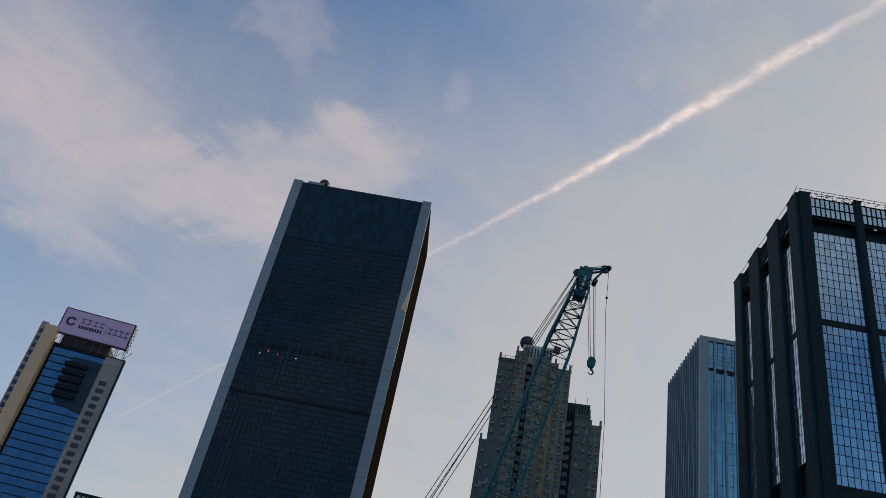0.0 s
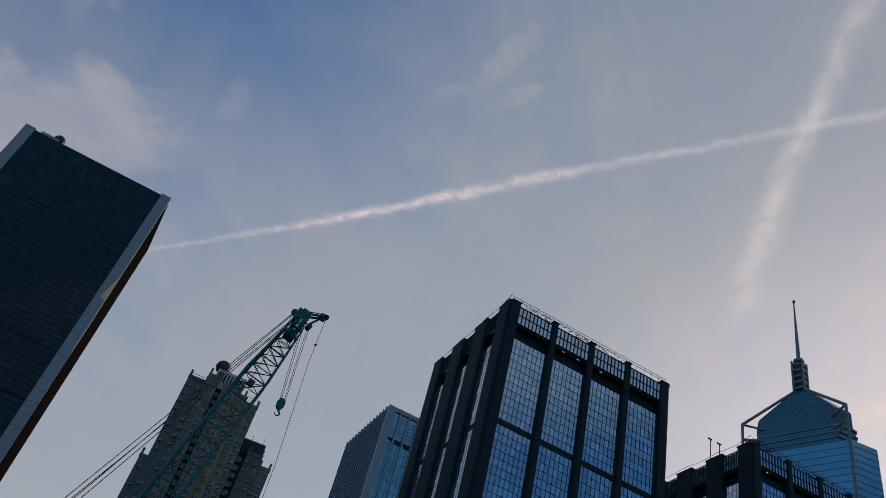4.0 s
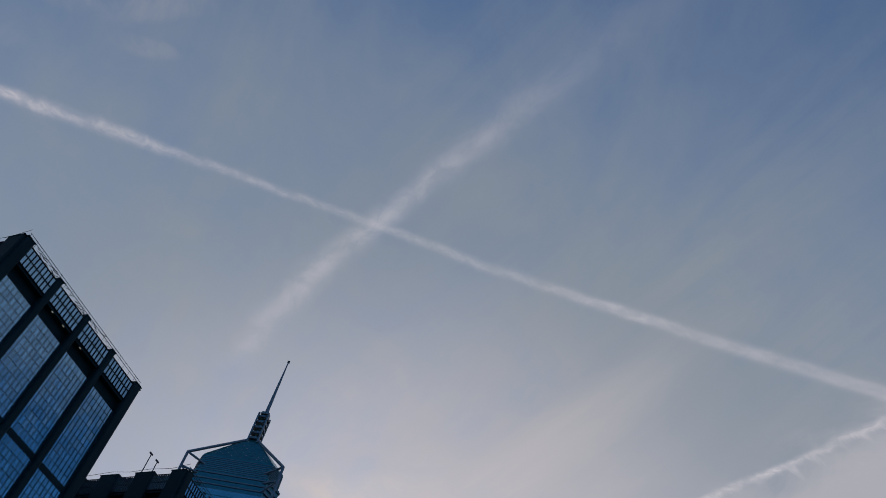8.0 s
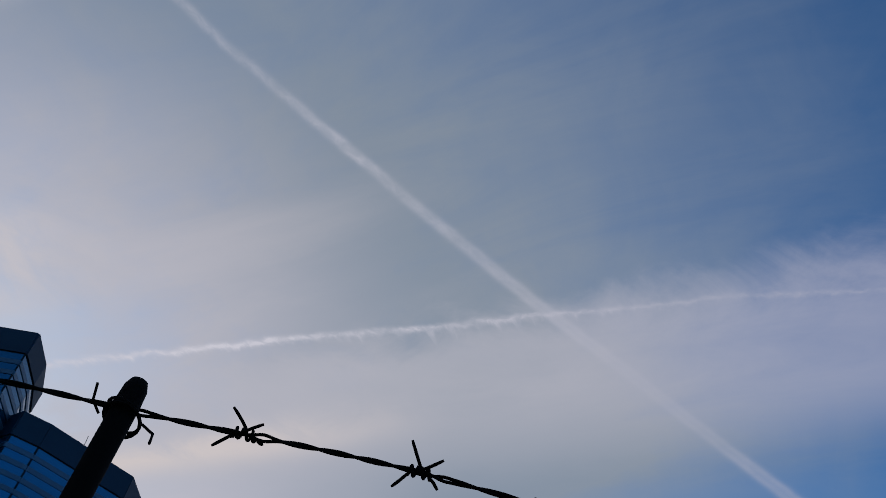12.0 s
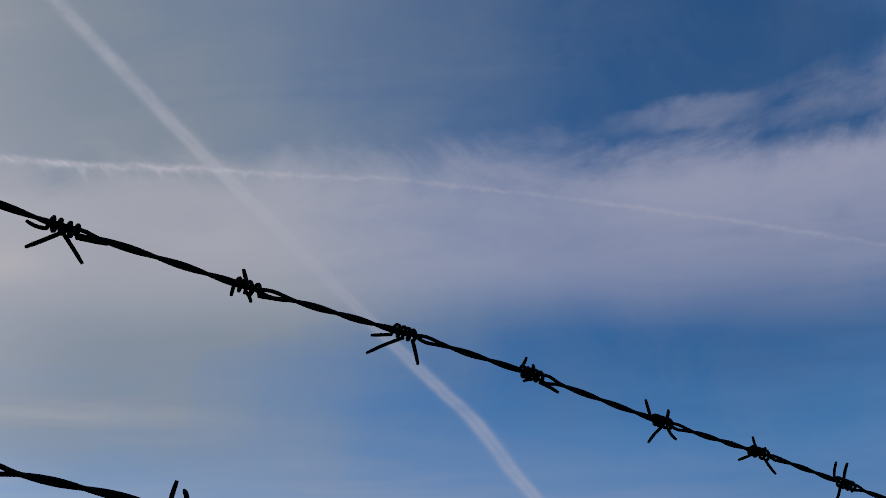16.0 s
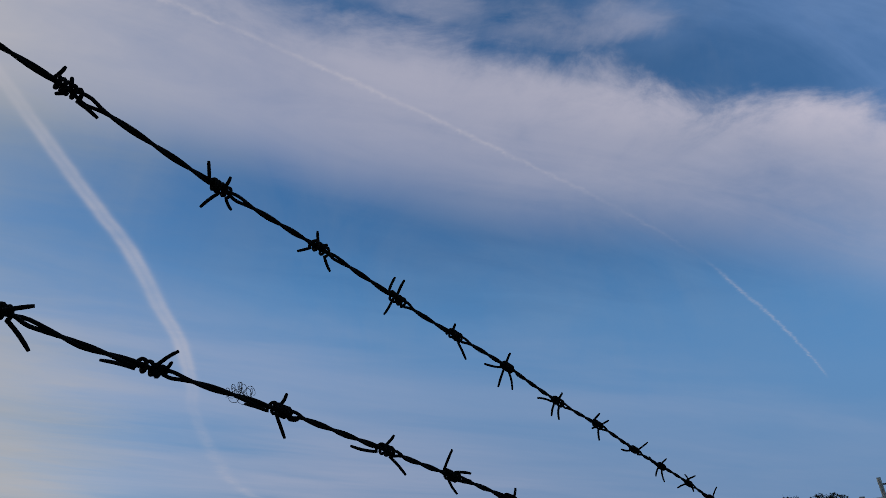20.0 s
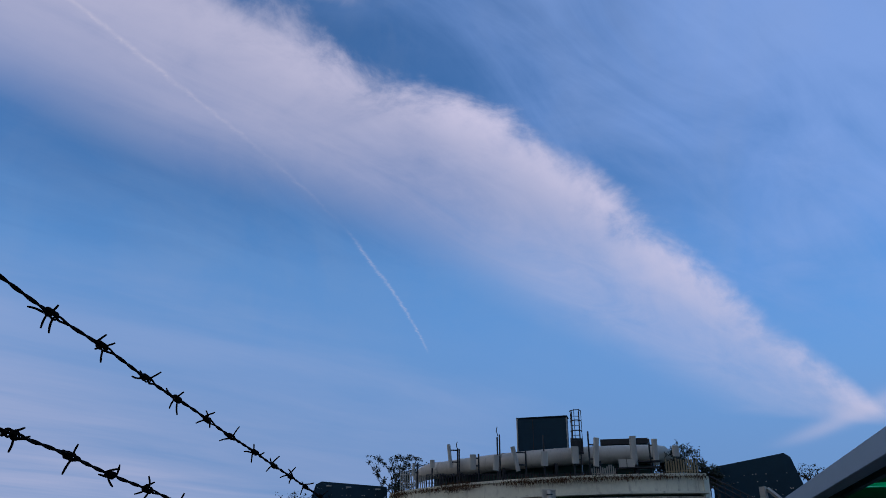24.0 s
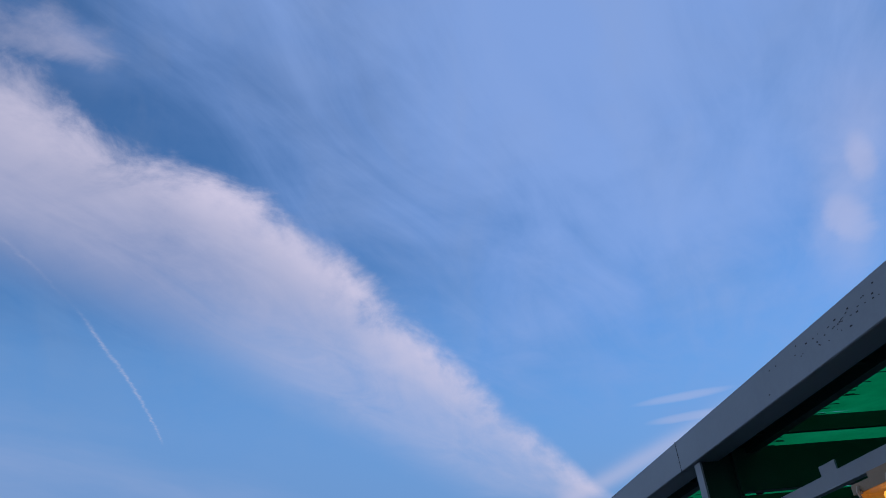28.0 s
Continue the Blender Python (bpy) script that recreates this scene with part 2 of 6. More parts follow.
# ---- materials ----
def material(name, color, rough=0.6, metal=0.0, vary=0.15, scale=1.0, bump=0.0, island=0.0, spec=0.5, each=0.0):
    m = bpy.data.materials.new(name)
    m.use_nodes = True
    t = m.node_tree
    p = t.nodes["Principled BSDF"]
    p.inputs["Roughness"].default_value, p.inputs["Metallic"].default_value = rough, metal
    p.inputs["Specular IOR Level"].default_value = spec
    co = t.nodes.new("ShaderNodeTexCoord")
    big = clouds(t, co.outputs["Object"], 0.35 * scale, 4)
    fine = clouds(t, co.outputs["Object"], 7.0 * scale, 6, 0.65)
    tone = (big - 0.5) * (2.2 * vary) + (fine - 0.5) * (1.4 * vary) + 1.0
    if island:
        g = t.nodes.new("ShaderNodeNewGeometry")
        tone = tone + (Sock(t, g.outputs["Random Per Island"]) - 0.5) * island
    if each:
        g = t.nodes.new("ShaderNodeObjectInfo")
        tone = tone + (Sock(t, g.outputs["Random"]) - 0.5) * each
    col = mix_rgb(t, 1.0, color, join_xyz(t, tone, tone, tone), "MULTIPLY")
    t.links.new(col, p.inputs["Base Color"])
    r = (fine - 0.5) * 0.25 * vary * 4 + rough
    t.links.new(r.op("MAXIMUM", 0.02).out, p.inputs["Roughness"])
    if bump:
        b = t.nodes.new("ShaderNodeBump")
        b.inputs["Strength"].default_value, b.inputs["Distance"].default_value = 0.5, bump
        t.links.new(fine.out, b.inputs["Height"])
        t.links.new(b.outputs[0], p.inputs["Normal"])
    return m


def trail_material(name, thick, ragged):
    """Ice cloud of a vapour trail, far up in the sky: thin, its sunlight put in as emission that is brighter towards
    the sun, breaking up at its edges.
    """
    m = bpy.data.materials.new(name)
    m.use_nodes = True
    t = m.node_tree
    t.nodes.clear()
    uv, geo, att = t.nodes.new("ShaderNodeUVMap"), t.nodes.new("ShaderNodeNewGeometry"), t.nodes.new("ShaderNodeAttribute")
    att.attribute_name = "dense"
    sep, way, place = t.nodes.new("ShaderNodeSeparateXYZ"), t.nodes.new("ShaderNodeVectorMath"), t.nodes.new("ShaderNodeVectorMath")
    t.links.new(uv.outputs[0], sep.inputs[0])
    way.operation, place.operation = "NORMALIZE", "DOT_PRODUCT"
    t.links.new(geo.outputs["Position"], way.inputs[0]), t.links.new(way.outputs[0], place.inputs[0])
    a, e = radians(SUN_AZ), radians(SUN_EL)
    place.inputs[1].default_value = (math.sin(a) * math.cos(e), math.cos(a) * math.cos(e), math.sin(e))
    sunward = Sock(t, place.outputs["Value"])
    u, v = Sock(t, sep.outputs[0]), Sock(t, sep.outputs[1])
    lump = clouds(t, join_xyz(t, u * 0.8, v * 0.25), 1.2, 4, 0.55, 0.5)
    thin = clouds(t, join_xyz(t, u * 0.16, 0.0), 1.0, 3)
    puff = clouds(t, join_xyz(t, u * 1.1, v * 0.8), 1.6, 5, 0.6, 0.6)
    off = v + (lump - 0.5) * ragged
    still = t.nodes.new("ShaderNodeAttribute")
    still.attribute_name = "calm"
    calm = Sock(t, still.outputs["Fac"])
    burst = off.bell(0.36) * puff.step(0.32, 0.7, 0.5, 1.3)
    side = v + (lump - 0.5) * 0.12
    hollow = (side.op("ABSOLUTE") - 0.3).bell(0.2) * (puff * 0.3 + 0.25) + side.bell(0.42) * (puff * 0.4 + 0.55)
    core = (burst * calm.step(0.0, 1.0, 1.0, 0.0) + hollow * calm) * thin.step(0.3, 0.65, 0.45, 1.2)
    if ragged >= 1.1:
        drip = clouds(t, join_xyz(t, u * 2.6, v * 0.3), 1.5, 3, 0.5, 0.3).step(0.48, 0.72)
        core = core + drip * v.step(-0.05, 0.15) * v.step(1.0, 0.3) * puff.step(0.3, 0.6) * 0.45
    edge = v.op("ABSOLUTE").step(1.0, 0.7)
    alpha = (core * edge * Sock(t, att.outputs["Fac"]) * thick).op("MINIMUM", 0.95)
    # emission replaces the sunlight that the ice would scatter
    glow = t.nodes.new("ShaderNodeEmission")
    t.links.new(mix_rgb(t, sunward.step(0.55, 1.0), (0.455, 0.42, 0.475), (0.60, 0.545, 0.58)), glow.inputs[0])
    clear, mix = t.nodes.new("ShaderNodeBsdfTransparent"), t.nodes.new("ShaderNodeMixShader")
    t.links.new(alpha.out, mix.inputs[0])
    t.links.new(clear.outputs[0], mix.inputs[1]), t.links.new(glow.outputs[0], mix.inputs[2])
    out = t.nodes.new("ShaderNodeOutputMaterial")
    t.links.new(mix.outputs[0], out.inputs[0])
    return m


M_GROUND = material("asphalt ground darkened to cut bounce", (0.075, 0.073, 0.07), 0.9, scale=0.5, bump=0.01)
M_DARK = material("dark bronze cladding and recess shade", (0.007, 0.023, 0.027), 0.6, 0.0, 0.3, 0.4, spec=0.1)
M_GLASS_DARK = material("dark tinted glass", (0.009, 0.038, 0.052), 0.06, 0.0, 0.25, 0.3, island=0.5, spec=0.1)
M_GLASS_BLUE = material("silvered blue glass", (0.13, 0.32, 0.38), 0.07, 0.75, 0.25, 0.3, island=0.25)
M_GLASS_DEEP = material("deep blue glass", (0.015, 0.125, 0.24), 0.1, 0.6, 0.25, 0.3, island=0.25)
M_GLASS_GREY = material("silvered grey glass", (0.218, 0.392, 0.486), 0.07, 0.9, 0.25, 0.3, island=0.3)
# flank copy of the grey glass, grazing sky reflection put into its paler colour
M_GLASS_GRAZE = material("flank glass paled for grazing sky", (0.5, 0.56, 0.58), 0.07, 0.9, 0.2, 0.3, island=0.3)
M_PANE = material("silvered grey window pane", (0.218, 0.392, 0.486), 0.07, 0.9, 0.25, 0.3, each=0.3)
M_WINDOW = material("small dark window glass", (0.006, 0.011, 0.018), 0.08, 0.0, 0.25, 0.3, each=0.6)
M_MULLION = material("black mullion", (0.004, 0.008, 0.010), 0.6, spec=0.2)
M_ALU = material("pale aluminium panel", (0.17, 0.235, 0.245), 0.5, 0.15, 0.15, 0.2, island=0.12)
M_FIN = material("slate blue fin", (0.16, 0.225, 0.26), 0.5, 0.1, 0.15, 0.2)
M_STONE = material("pale grey stone panel", (0.31, 0.29, 0.255), 0.7, 0, 0.18, 0.3, island=0.15)
M_TAN = material("sandy stone with warm light put in", (0.68, 0.47, 0.27), 0.65, 0, 0.15, 0.3)
M_BEIGE = material("weathered beige tile", (0.135, 0.158, 0.105), 0.8, 0, 0.25, 0.15)
M_OCHRE = material("ochre tile", (0.2, 0.17, 0.08), 0.8, 0, 0.25, 0.15)
M_GREYTILE = material("grey green tile and shaded wall", (0.062, 0.1, 0.088), 0.8, 0, 0.25, 0.15)
M_TEAL = material("teal crane paint", (0.0, 0.1, 0.113), 0.55, 0, 0.25, 2.0, spec=0.2)
M_TEALDARK = material("dark teal lacing paint", (0.0, 0.045, 0.052), 0.6, 0, 0.25, 2.0, spec=0.15)
M_STEEL = material("dark steel", (0.03, 0.032, 0.035), 0.5, 0.4)
M_ROPE = material("greased wire rope", (0.03, 0.03, 0.03), 0.6)
M_RUST = material("rusted dark iron wire", (0.008, 0.006, 0.005), 0.85, 0.0, 0.5, 40.0, bump=0.0006, spec=0.08)
M_WHITEWALL = material("stained white render", (0.74, 0.72, 0.57), 0.8, 0, 0.25, 0.6, bump=0.005)
def streaked(m, color, amount):
    """Dark rain streaks, narrow and long, laid over a painted wall."""
    t = m.node_tree
    p = t.nodes["Principled BSDF"]
    co, sep = t.nodes.new("ShaderNodeTexCoord"), t.nodes.new("ShaderNodeSeparateXYZ")
    t.links.new(co.outputs["Object"], sep.inputs[0])
    x, y, z = (Sock(t, sep.outputs[i]) for i in range(3))
    run = clouds(t, join_xyz(t, x * 2.6, y * 2.6, z * 0.35), 1.0, 6, 0.7, 0.3)
    blot = clouds(t, join_xyz(t, x * 0.7, y * 0.7, z * 0.9), 1.0, 5, 0.6, 0.5)
    mask = run.step(0.5, 0.72) * blot.step(0.36, 0.62) * amount
    old = p.inputs["Base Color"].links[0].from_socket
    t.links.new(mix_rgb(t, mask, old, color), p.inputs["Base Color"])
    return m


streaked(M_WHITEWALL, (0.13, 0.12, 0.085), 0.75)
M_PIPE = material("off-white painted duct", (0.55, 0.51, 0.43), 0.55, 0, 0.2, 0.8)
streaked(M_PIPE, (0.2, 0.15, 0.1), 0.5)
M_GREENBLACK = material("dark green painted steel, also shade", (0.014, 0.068, 0.05), 0.5, 0, 0.3, 1.0)
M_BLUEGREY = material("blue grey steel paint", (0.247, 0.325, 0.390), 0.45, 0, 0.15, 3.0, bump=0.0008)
M_WEED = material("dry climbing weed", (0.11, 0.06, 0.026), 0.9, 0, 0.5, 4.0)
M_LEAF = material("dull green leaf", (0.032, 0.042, 0.024), 0.7, 0, 0.4, 4.0, island=0.5)
M_BARK = material("grey brown bark", (0.06, 0.045, 0.035), 0.9, 0, 0.3, 4.0)
M_REDPAINT = material("dull red crane paint", (0.35, 0.03, 0.02), 0.6)
M_PINK = material("pale mauve sign face", (0.62, 0.42, 0.6), 0.6, 0, 0.06, 0.2)
M_INK = material("dark sign ink", (0.02, 0.025, 0.05), 0.6)
M_PANEL = material("dark blue sheet panel", (0.012, 0.042, 0.065), 0.55, 0, 0.3, 0.6, spec=0.2)
M_FLANK = material("brown flank panel darkened for shade", (0.01, 0.009, 0.0085), 0.9, 0.0, 0.2, 0.2, island=0.25, spec=0.0)
M_PICKET = material("weathered bamboo", (0.3, 0.24, 0.14), 0.8, 0, 0.3, 3.0)
M_LAMPBODY = material("dull bronze lamp metal", (0.3, 0.235, 0.15), 0.5, 0.1, 0.2, 4.0)
M_AIRCON = material("grimy air conditioner", (0.2, 0.2, 0.17), 0.7, 0, 0.25, 0.4)
M_ANT = material("grey antenna plastic", (0.46, 0.44, 0.38), 0.6, 0, 0.1, 2.0)


# ---- building blocks ----
def mesh_of(verts, faces, mat, name="mesh", smooth=False):
    me = bpy.data.meshes.new(name)
    me.from_pydata(verts, [], faces)
    me.materials.append(mat)
    if smooth:
        me.polygons.foreach_set("use_smooth", [True] * len(me.polygons))
    me.update()
    return me


class Shape:
    """Collects verts and faces of one mesh."""
    def __init__(self):
        self.v, self.f = [], []

    def box(self, x0, x1, y0, y1, z0, z1, m=None):
        b = len(self.v)
        for p in ((x0, y0, z0), (x1, y0, z0), (x1, y1, z0), (x0, y1, z0), (x0, y0, z1), (x1, y0, z1), (x1, y1, z1), (x0, y1, z1)):
            self.v.append(tuple(m @ Vector(p)) if m else p)
        self.f += [tuple(b + i for i in q) for q in ((0, 3, 2, 1), (4, 5, 6, 7), (0, 1, 5, 4), (1, 2, 6, 5), (2, 3, 7, 6), (3, 0, 4, 7))]
        return self

    def quad(self, *ps):
        b = len(self.v)
        self.v += [tuple(p) for p in ps]
        self.f.append(tuple(range(b, b + len(ps))))
        return self

    def tube(self, pts, radius, n=8, cap=True):
        """A round rod along points; radius may be a list."""
        pts = [Vector(p) for p in pts]
        b = len(self.v)
        side = None
        for i, p in enumerate(pts):
            d = (pts[min(i + 1, len(pts) - 1)] - pts[max(i - 1, 0)]).normalized()
            ref = side if side is not None else (Vector((0, 0, 1)) if abs(d.z) < 0.9 else Vector((1, 0, 0)))
            a = (ref - d * ref.dot(d)).normalized()
            side, c = a, d.cross(a)
            r = radius[i] if isinstance(radius, (list, tuple)) else radius
            for k in range(n):
                q = p + (a * math.cos(TAU * k / n) + c * math.sin(TAU * k / n)) * r
                self.v.append(tuple(q))
        for i in range(len(pts) - 1):
            for k in range(n):
                o = b + i * n
                self.f.append((o + k, o + (k + 1) % n, o + n + (k + 1) % n, o + n + k))
        if cap:
            self.f.append(tuple(b + k for k in reversed(range(n))))
            o = b + (len(pts) - 1) * n
            self.f.append(tuple(o + k for k in range(n)))
        return self

    def prism(self, poly, z0, z1):
        b, n = len(self.v), len(poly)
        self.v += [(x, y, z0) for x, y in poly] + [(x, y, z1) for x, y in poly]
        self.f += [(b + i, b + (i + 1) % n, b + n + (i + 1) % n, b + n + i) for i in range(n)]
        self.f += [tuple(b + i for i in reversed(range(n))), tuple(b + n + i for i in range(n))]
        return self

    def ball(self, c, r, n=16, m=10, squash=1.0):
        b = len(self.v)
        for j in range(m + 1):
            th = math.pi * j / m
            for k in range(n):
                ph = TAU * k / n
                self.v.append((c[0] + r * math.sin(th) * math.cos(ph), c[1] + r * math.sin(th) * math.sin(ph), c[2] + r * squash * math.cos(th)))
        for j in range(m):
            for k in range(n):
                self.f.append((b + j * n + k, b + (j + 1) * n + k, b + (j + 1) * n + (k + 1) % n, b + j * n + (k + 1) % n))
        return self


def part(name, shape, mat, parent, label="", smooth=False):
    ob = new(name, mesh_of(shape.v, shape.f, mat, name, smooth))
    ob.parent = parent
    if label:
        ob["label"] = label
    return ob


def thing(name, label, category, at=(0, 0, 0), turn=0.0, group="", kind=""):
    ob = new(name)
    ob.empty_display_size = 0.2
    ob.matrix_world = pose(*at, 0, 0, turn)
    return tagged(ob, label, category, group, kind)


def solid(name, shape, mat, label, category, kind="", group="", smooth=False):
    ob = new(name, mesh_of(shape.v, shape.f, mat, name, smooth))
    return tagged(ob, label, category, group, kind)


def glazing(x0, x1, z0, z1, cols, rows, m, rng, tilt=0.004, gap=0.06):
    """Panes of a curtain wall in the plane y = 0 of m, each a little out of true."""
    s = Shape()
    w, h = (x1 - x0) / cols, (z1 - z0) / rows
    for i in range(cols):
        for j in range(rows):
            a, b, c = rng.uniform(-tilt, tilt), rng.uniform(-tilt, tilt), rng.uniform(-0.01, 0.0)
            xa, xb, za, zb = x0 + i * w + gap, x0 + (i + 1) * w - gap, z0 + j * h + gap, z0 + (j + 1) * h - gap
            s.quad(*(m @ Vector((x, c + a * sx + b * sz, z)) for x, z, sx, sz in ((xa, za, -w, -h), (xb, za, w, -h), (xb, zb, w, h), (xa, zb, -w, h))))
    return s


def grid_bars(x0, x1, z0, z1, cols, rows, m, wide=0.12, deep=0.15):
    s = Shape()
    for i in range(cols + 1):
        x = x0 + (x1 - x0) * i / cols
        s.box(x - wide / 2, x + wide / 2, -deep, 0.08, z0, z1, m)
    for j in range(rows + 1):
        z = z0 + (z1 - z0) * j / rows
        s.box(x0, x1, -deep * 0.8, 0.06, z - wide / 2, z + wide / 2, m)
    return s


def shared(name, me, m, parent):
    """One more piece on a mesh that alike pieces share."""
    ob = new(name, me)
    ob.parent = parent
    ob.matrix_local = m
    return ob


def face_frame(origin, turn):
    """x along a wall, y into the building, z up."""
    return pose(origin[0], origin[1], 0, 0, 0, turn)


# ---- ground ----
# ground is out of view; kept dark so undersides catch less bounced light
g = Shape().box(-4500, 4500, -4500, 4500, -0.5, 0.0)
solid("ground", g, M_GROUND, "unseen asphalt ground, dark to cut bounced light", "ground", "structure")


# ---- vapour trails on the cloud layer ----
LAYER = 800.0


def trail(label, line, widths, dens, thick, ragged, wander, seed, calm=None):
    """A trail along a bent line of a few layer points, with its width along it."""
    rng = random.Random(seed)
    n = 900 if ragged >= 1.1 else 220
    pts, fade, rest, k = [], [], [], len(line) - 1
    calm = calm or [0.0] * len(line)
    for i in range(n + 1):
        q = i / n * k
        j = min(int(q), k - 1)
        f = q - j
        p = [Vector(line[max(0, min(k, j + o))]) for o in (-1, 0, 1, 2)]
        c = 0.5 * (2 * p[1] + (p[2] - p[0]) * f + (2 * p[0] - 5 * p[1] + 4 * p[2] - p[3]) * f * f + (3 * p[1] - p[0] - 3 * p[2] + p[3]) * f ** 3)
        w = widths[j] * (1 - f) + widths[j + 1] * f
        pts.append((c, w))
        fade.append(dens[j] * (1 - f) + dens[j + 1] * f)
        rest.append(calm[j] * (1 - f) + calm[j + 1] * f)
    s, uvs, dense, soft, along = Shape(), [], [], [], 0.0
    for i, (c, w) in enumerate(pts):
        d = (pts[min(i + 1, n)][0] - pts[max(i - 1, 0)][0]).normalized()
        side = Vector((-d.y, d.x))
        if i:
            along += (c - pts[i - 1][0]).length / max(w, 1e-3)
        c = c + side * wander * w * (noise.noise((along * 0.25, seed, 0)) + 0.5 * noise.noise((along * 0.8, seed, 5)))
        hang = 1.0
        if ragged >= 1.1:
            reach = max(0.0, 1 - abs(i / n * k - 3.4) / 1.7)
            hang += 5.0 * reach * max(0.0, noise.noise((along * 1.1, seed, 9))) + 0.25 * reach
        for q in range(7):
            v = q / 3 - 1
            p = c + side * (v * w * (hang if v > 0 else 1.0))
            s.v.append((p.x * LAYER, p.y * LAYER, LAYER * (1 - 0.02 * w * (v * v))))
            uvs.append((along * 0.5, v))
            dense.append(fade[i])
            soft.append(rest[i])
    for i in range(n):
        for q in range(6):
            o = i * 7 + q
            s.f.append((o, o + 1, o + 8, o + 7))
    me = mesh_of(s.v, s.f, trail_material("self-lit trail ice cloud", thick, ragged), "contrail")
    layer = me.uv_layers.new(name="UVMap")
    for loop in me.loops:
        layer.data[loop.index].uv = uvs[loop.vertex_index]
    me.attributes.new("dense", "FLOAT", "POINT").data.foreach_set("value", dense)
    me.attributes.new("calm", "FLOAT", "POINT").data.foreach_set("value", soft)
    return tagged(new("contrail", me), label, "contrail", "contrails across the sky", "stuff")


trail("long straight white contrail crossing the whole sky",
      [(-1.19, 3.283), (-0.59, 2.389), (-0.028, 1.535), (0.216, 1.165), (0.396, 0.87), (0.525, 0.66), (0.67, 0.43), (0.78, 0.26), (0.93, 0.0), (1.03, -0.18), (1.12, -0.35), (1.22, -0.555), (1.345, -0.8), (1.48, -1.07), (1.66, -1.44), (1.85, -1.75), (2.03, -2.05), (2.33, -2.45), (2.65, -2.85), (3.34, -3.91), (3.65, -4.59)],
      (0.014, 0.014, 0.017, 0.026, 0.032, 0.02, 0.02, 0.023, 0.028, 0.032, 0.033, 0.034, 0.036, 0.044, 0.052, 0.056, 0.058, 0.055, 0.06, 0.12, 0.14),
      (0.2, 0.3, 0.42, 1.15, 1.35, 0.62, 0.5, 0.7, 0.8, 0.85, 0.7, 0.5, 0.6, 0.9, 1.0, 1.0, 0.9, 0.35, 0.2, 0.4, 0.3), 0.5, 0.8, 0.12, 1,
      (0, 0, 0, 0, 0, 0.1, 0.3, 0.3, 0.5, 0.6, 0.8, 0.9, 1, 1, 1, 1, 1, 1, 0.6, 0, 0))
trail("wide fading old contrail, puffy and soft",
      [(0.95, 0.855), (0.88, 0.757), (0.774, 0.627), (0.715, 0.54), (0.655, 0.442), (0.594, 0.34), (0.526, 0.236), (0.472, 0.14), (0.41, 0.03), (0.35, -0.08)],
      (0.05, 0.062, 0.062, 0.052, 0.048, 0.048, 0.056, 0.068, 0.085, 0.1), (0.0, 0.55, 0.95, 1.0, 0.9, 0.8, 0.6, 0.3, 0.12, 0.0), 0.42, 0.45, 0.0, 2)
trail("thin ragged contrail with drips along its edge",
      [(1.87, 0.71), (1.62, 0.36), (1.402, 0.05), (1.28, -0.137), (1.127, -0.352), (1.01, -0.527), (0.945, -0.61), (0.9, -0.692), (0.78, -0.902), (0.62, -1.207), (0.51, -1.432), (0.365, -1.738), (0.23, -2.09), (0.171, -2.33), (0.085, -2.68), (0.0, -3.14), (-0.03, -3.35)],
      (0.034, 0.03, 0.026, 0.024, 0.02, 0.02, 0.02, 0.019, 0.018, 0.018, 0.018, 0.017, 0.017, 0.016, 0.016, 0.014, 0.012),
      (0.9, 1.3, 1.2, 1.0, 0.8, 0.7, 0.45, 0.4, 0.48, 0.42, 0.3, 0.12, 0.02, 0.36, 0.45, 0.3, 0.0), 0.62, 1.1, 0.2, 3)
# ---- towers ----
def rnd(seed):
    return random.Random(seed)


def panes(x0, x1, z0, z1, cols, rows, m, rng, parent):
    """Single window panes, each a little out of true, on one shared mesh."""
    w, h = (x1 - x0) / cols, (z1 - z0) / rows
    me = mesh_of(*(lambda s: (s.v, s.f))(Shape().box(-w / 2 + 0.06, w / 2 - 0.06, -0.01, 0.02, -h / 2 + 0.06, h / 2 - 0.06)), M_PANE, "pane")
    for i in range(cols):
        for j in range(rows):
            shared("pane", me, m @ pose(x0 + (i + 0.5) * w, 0, z0 + (j + 0.5) * h, rng.uniform(-0.35, 0.35), 0, rng.uniform(-0.35, 0.35)), parent)


def emitter(name, color, strength):
    m = bpy.data.materials.new(name)
    m.use_nodes = True
    p = m.node_tree.nodes["Principled BSDF"]
    p.inputs["Base Color"].default_value = (*color, 1)
    p.inputs["Emission Color"].default_value = (*color, 1)
    p.inputs["Emission Strength"].default_value = strength
    return m


M_SOFFITLAMP = emitter("white strip lamp", (0.9, 0.85, 0.7), 0.35)


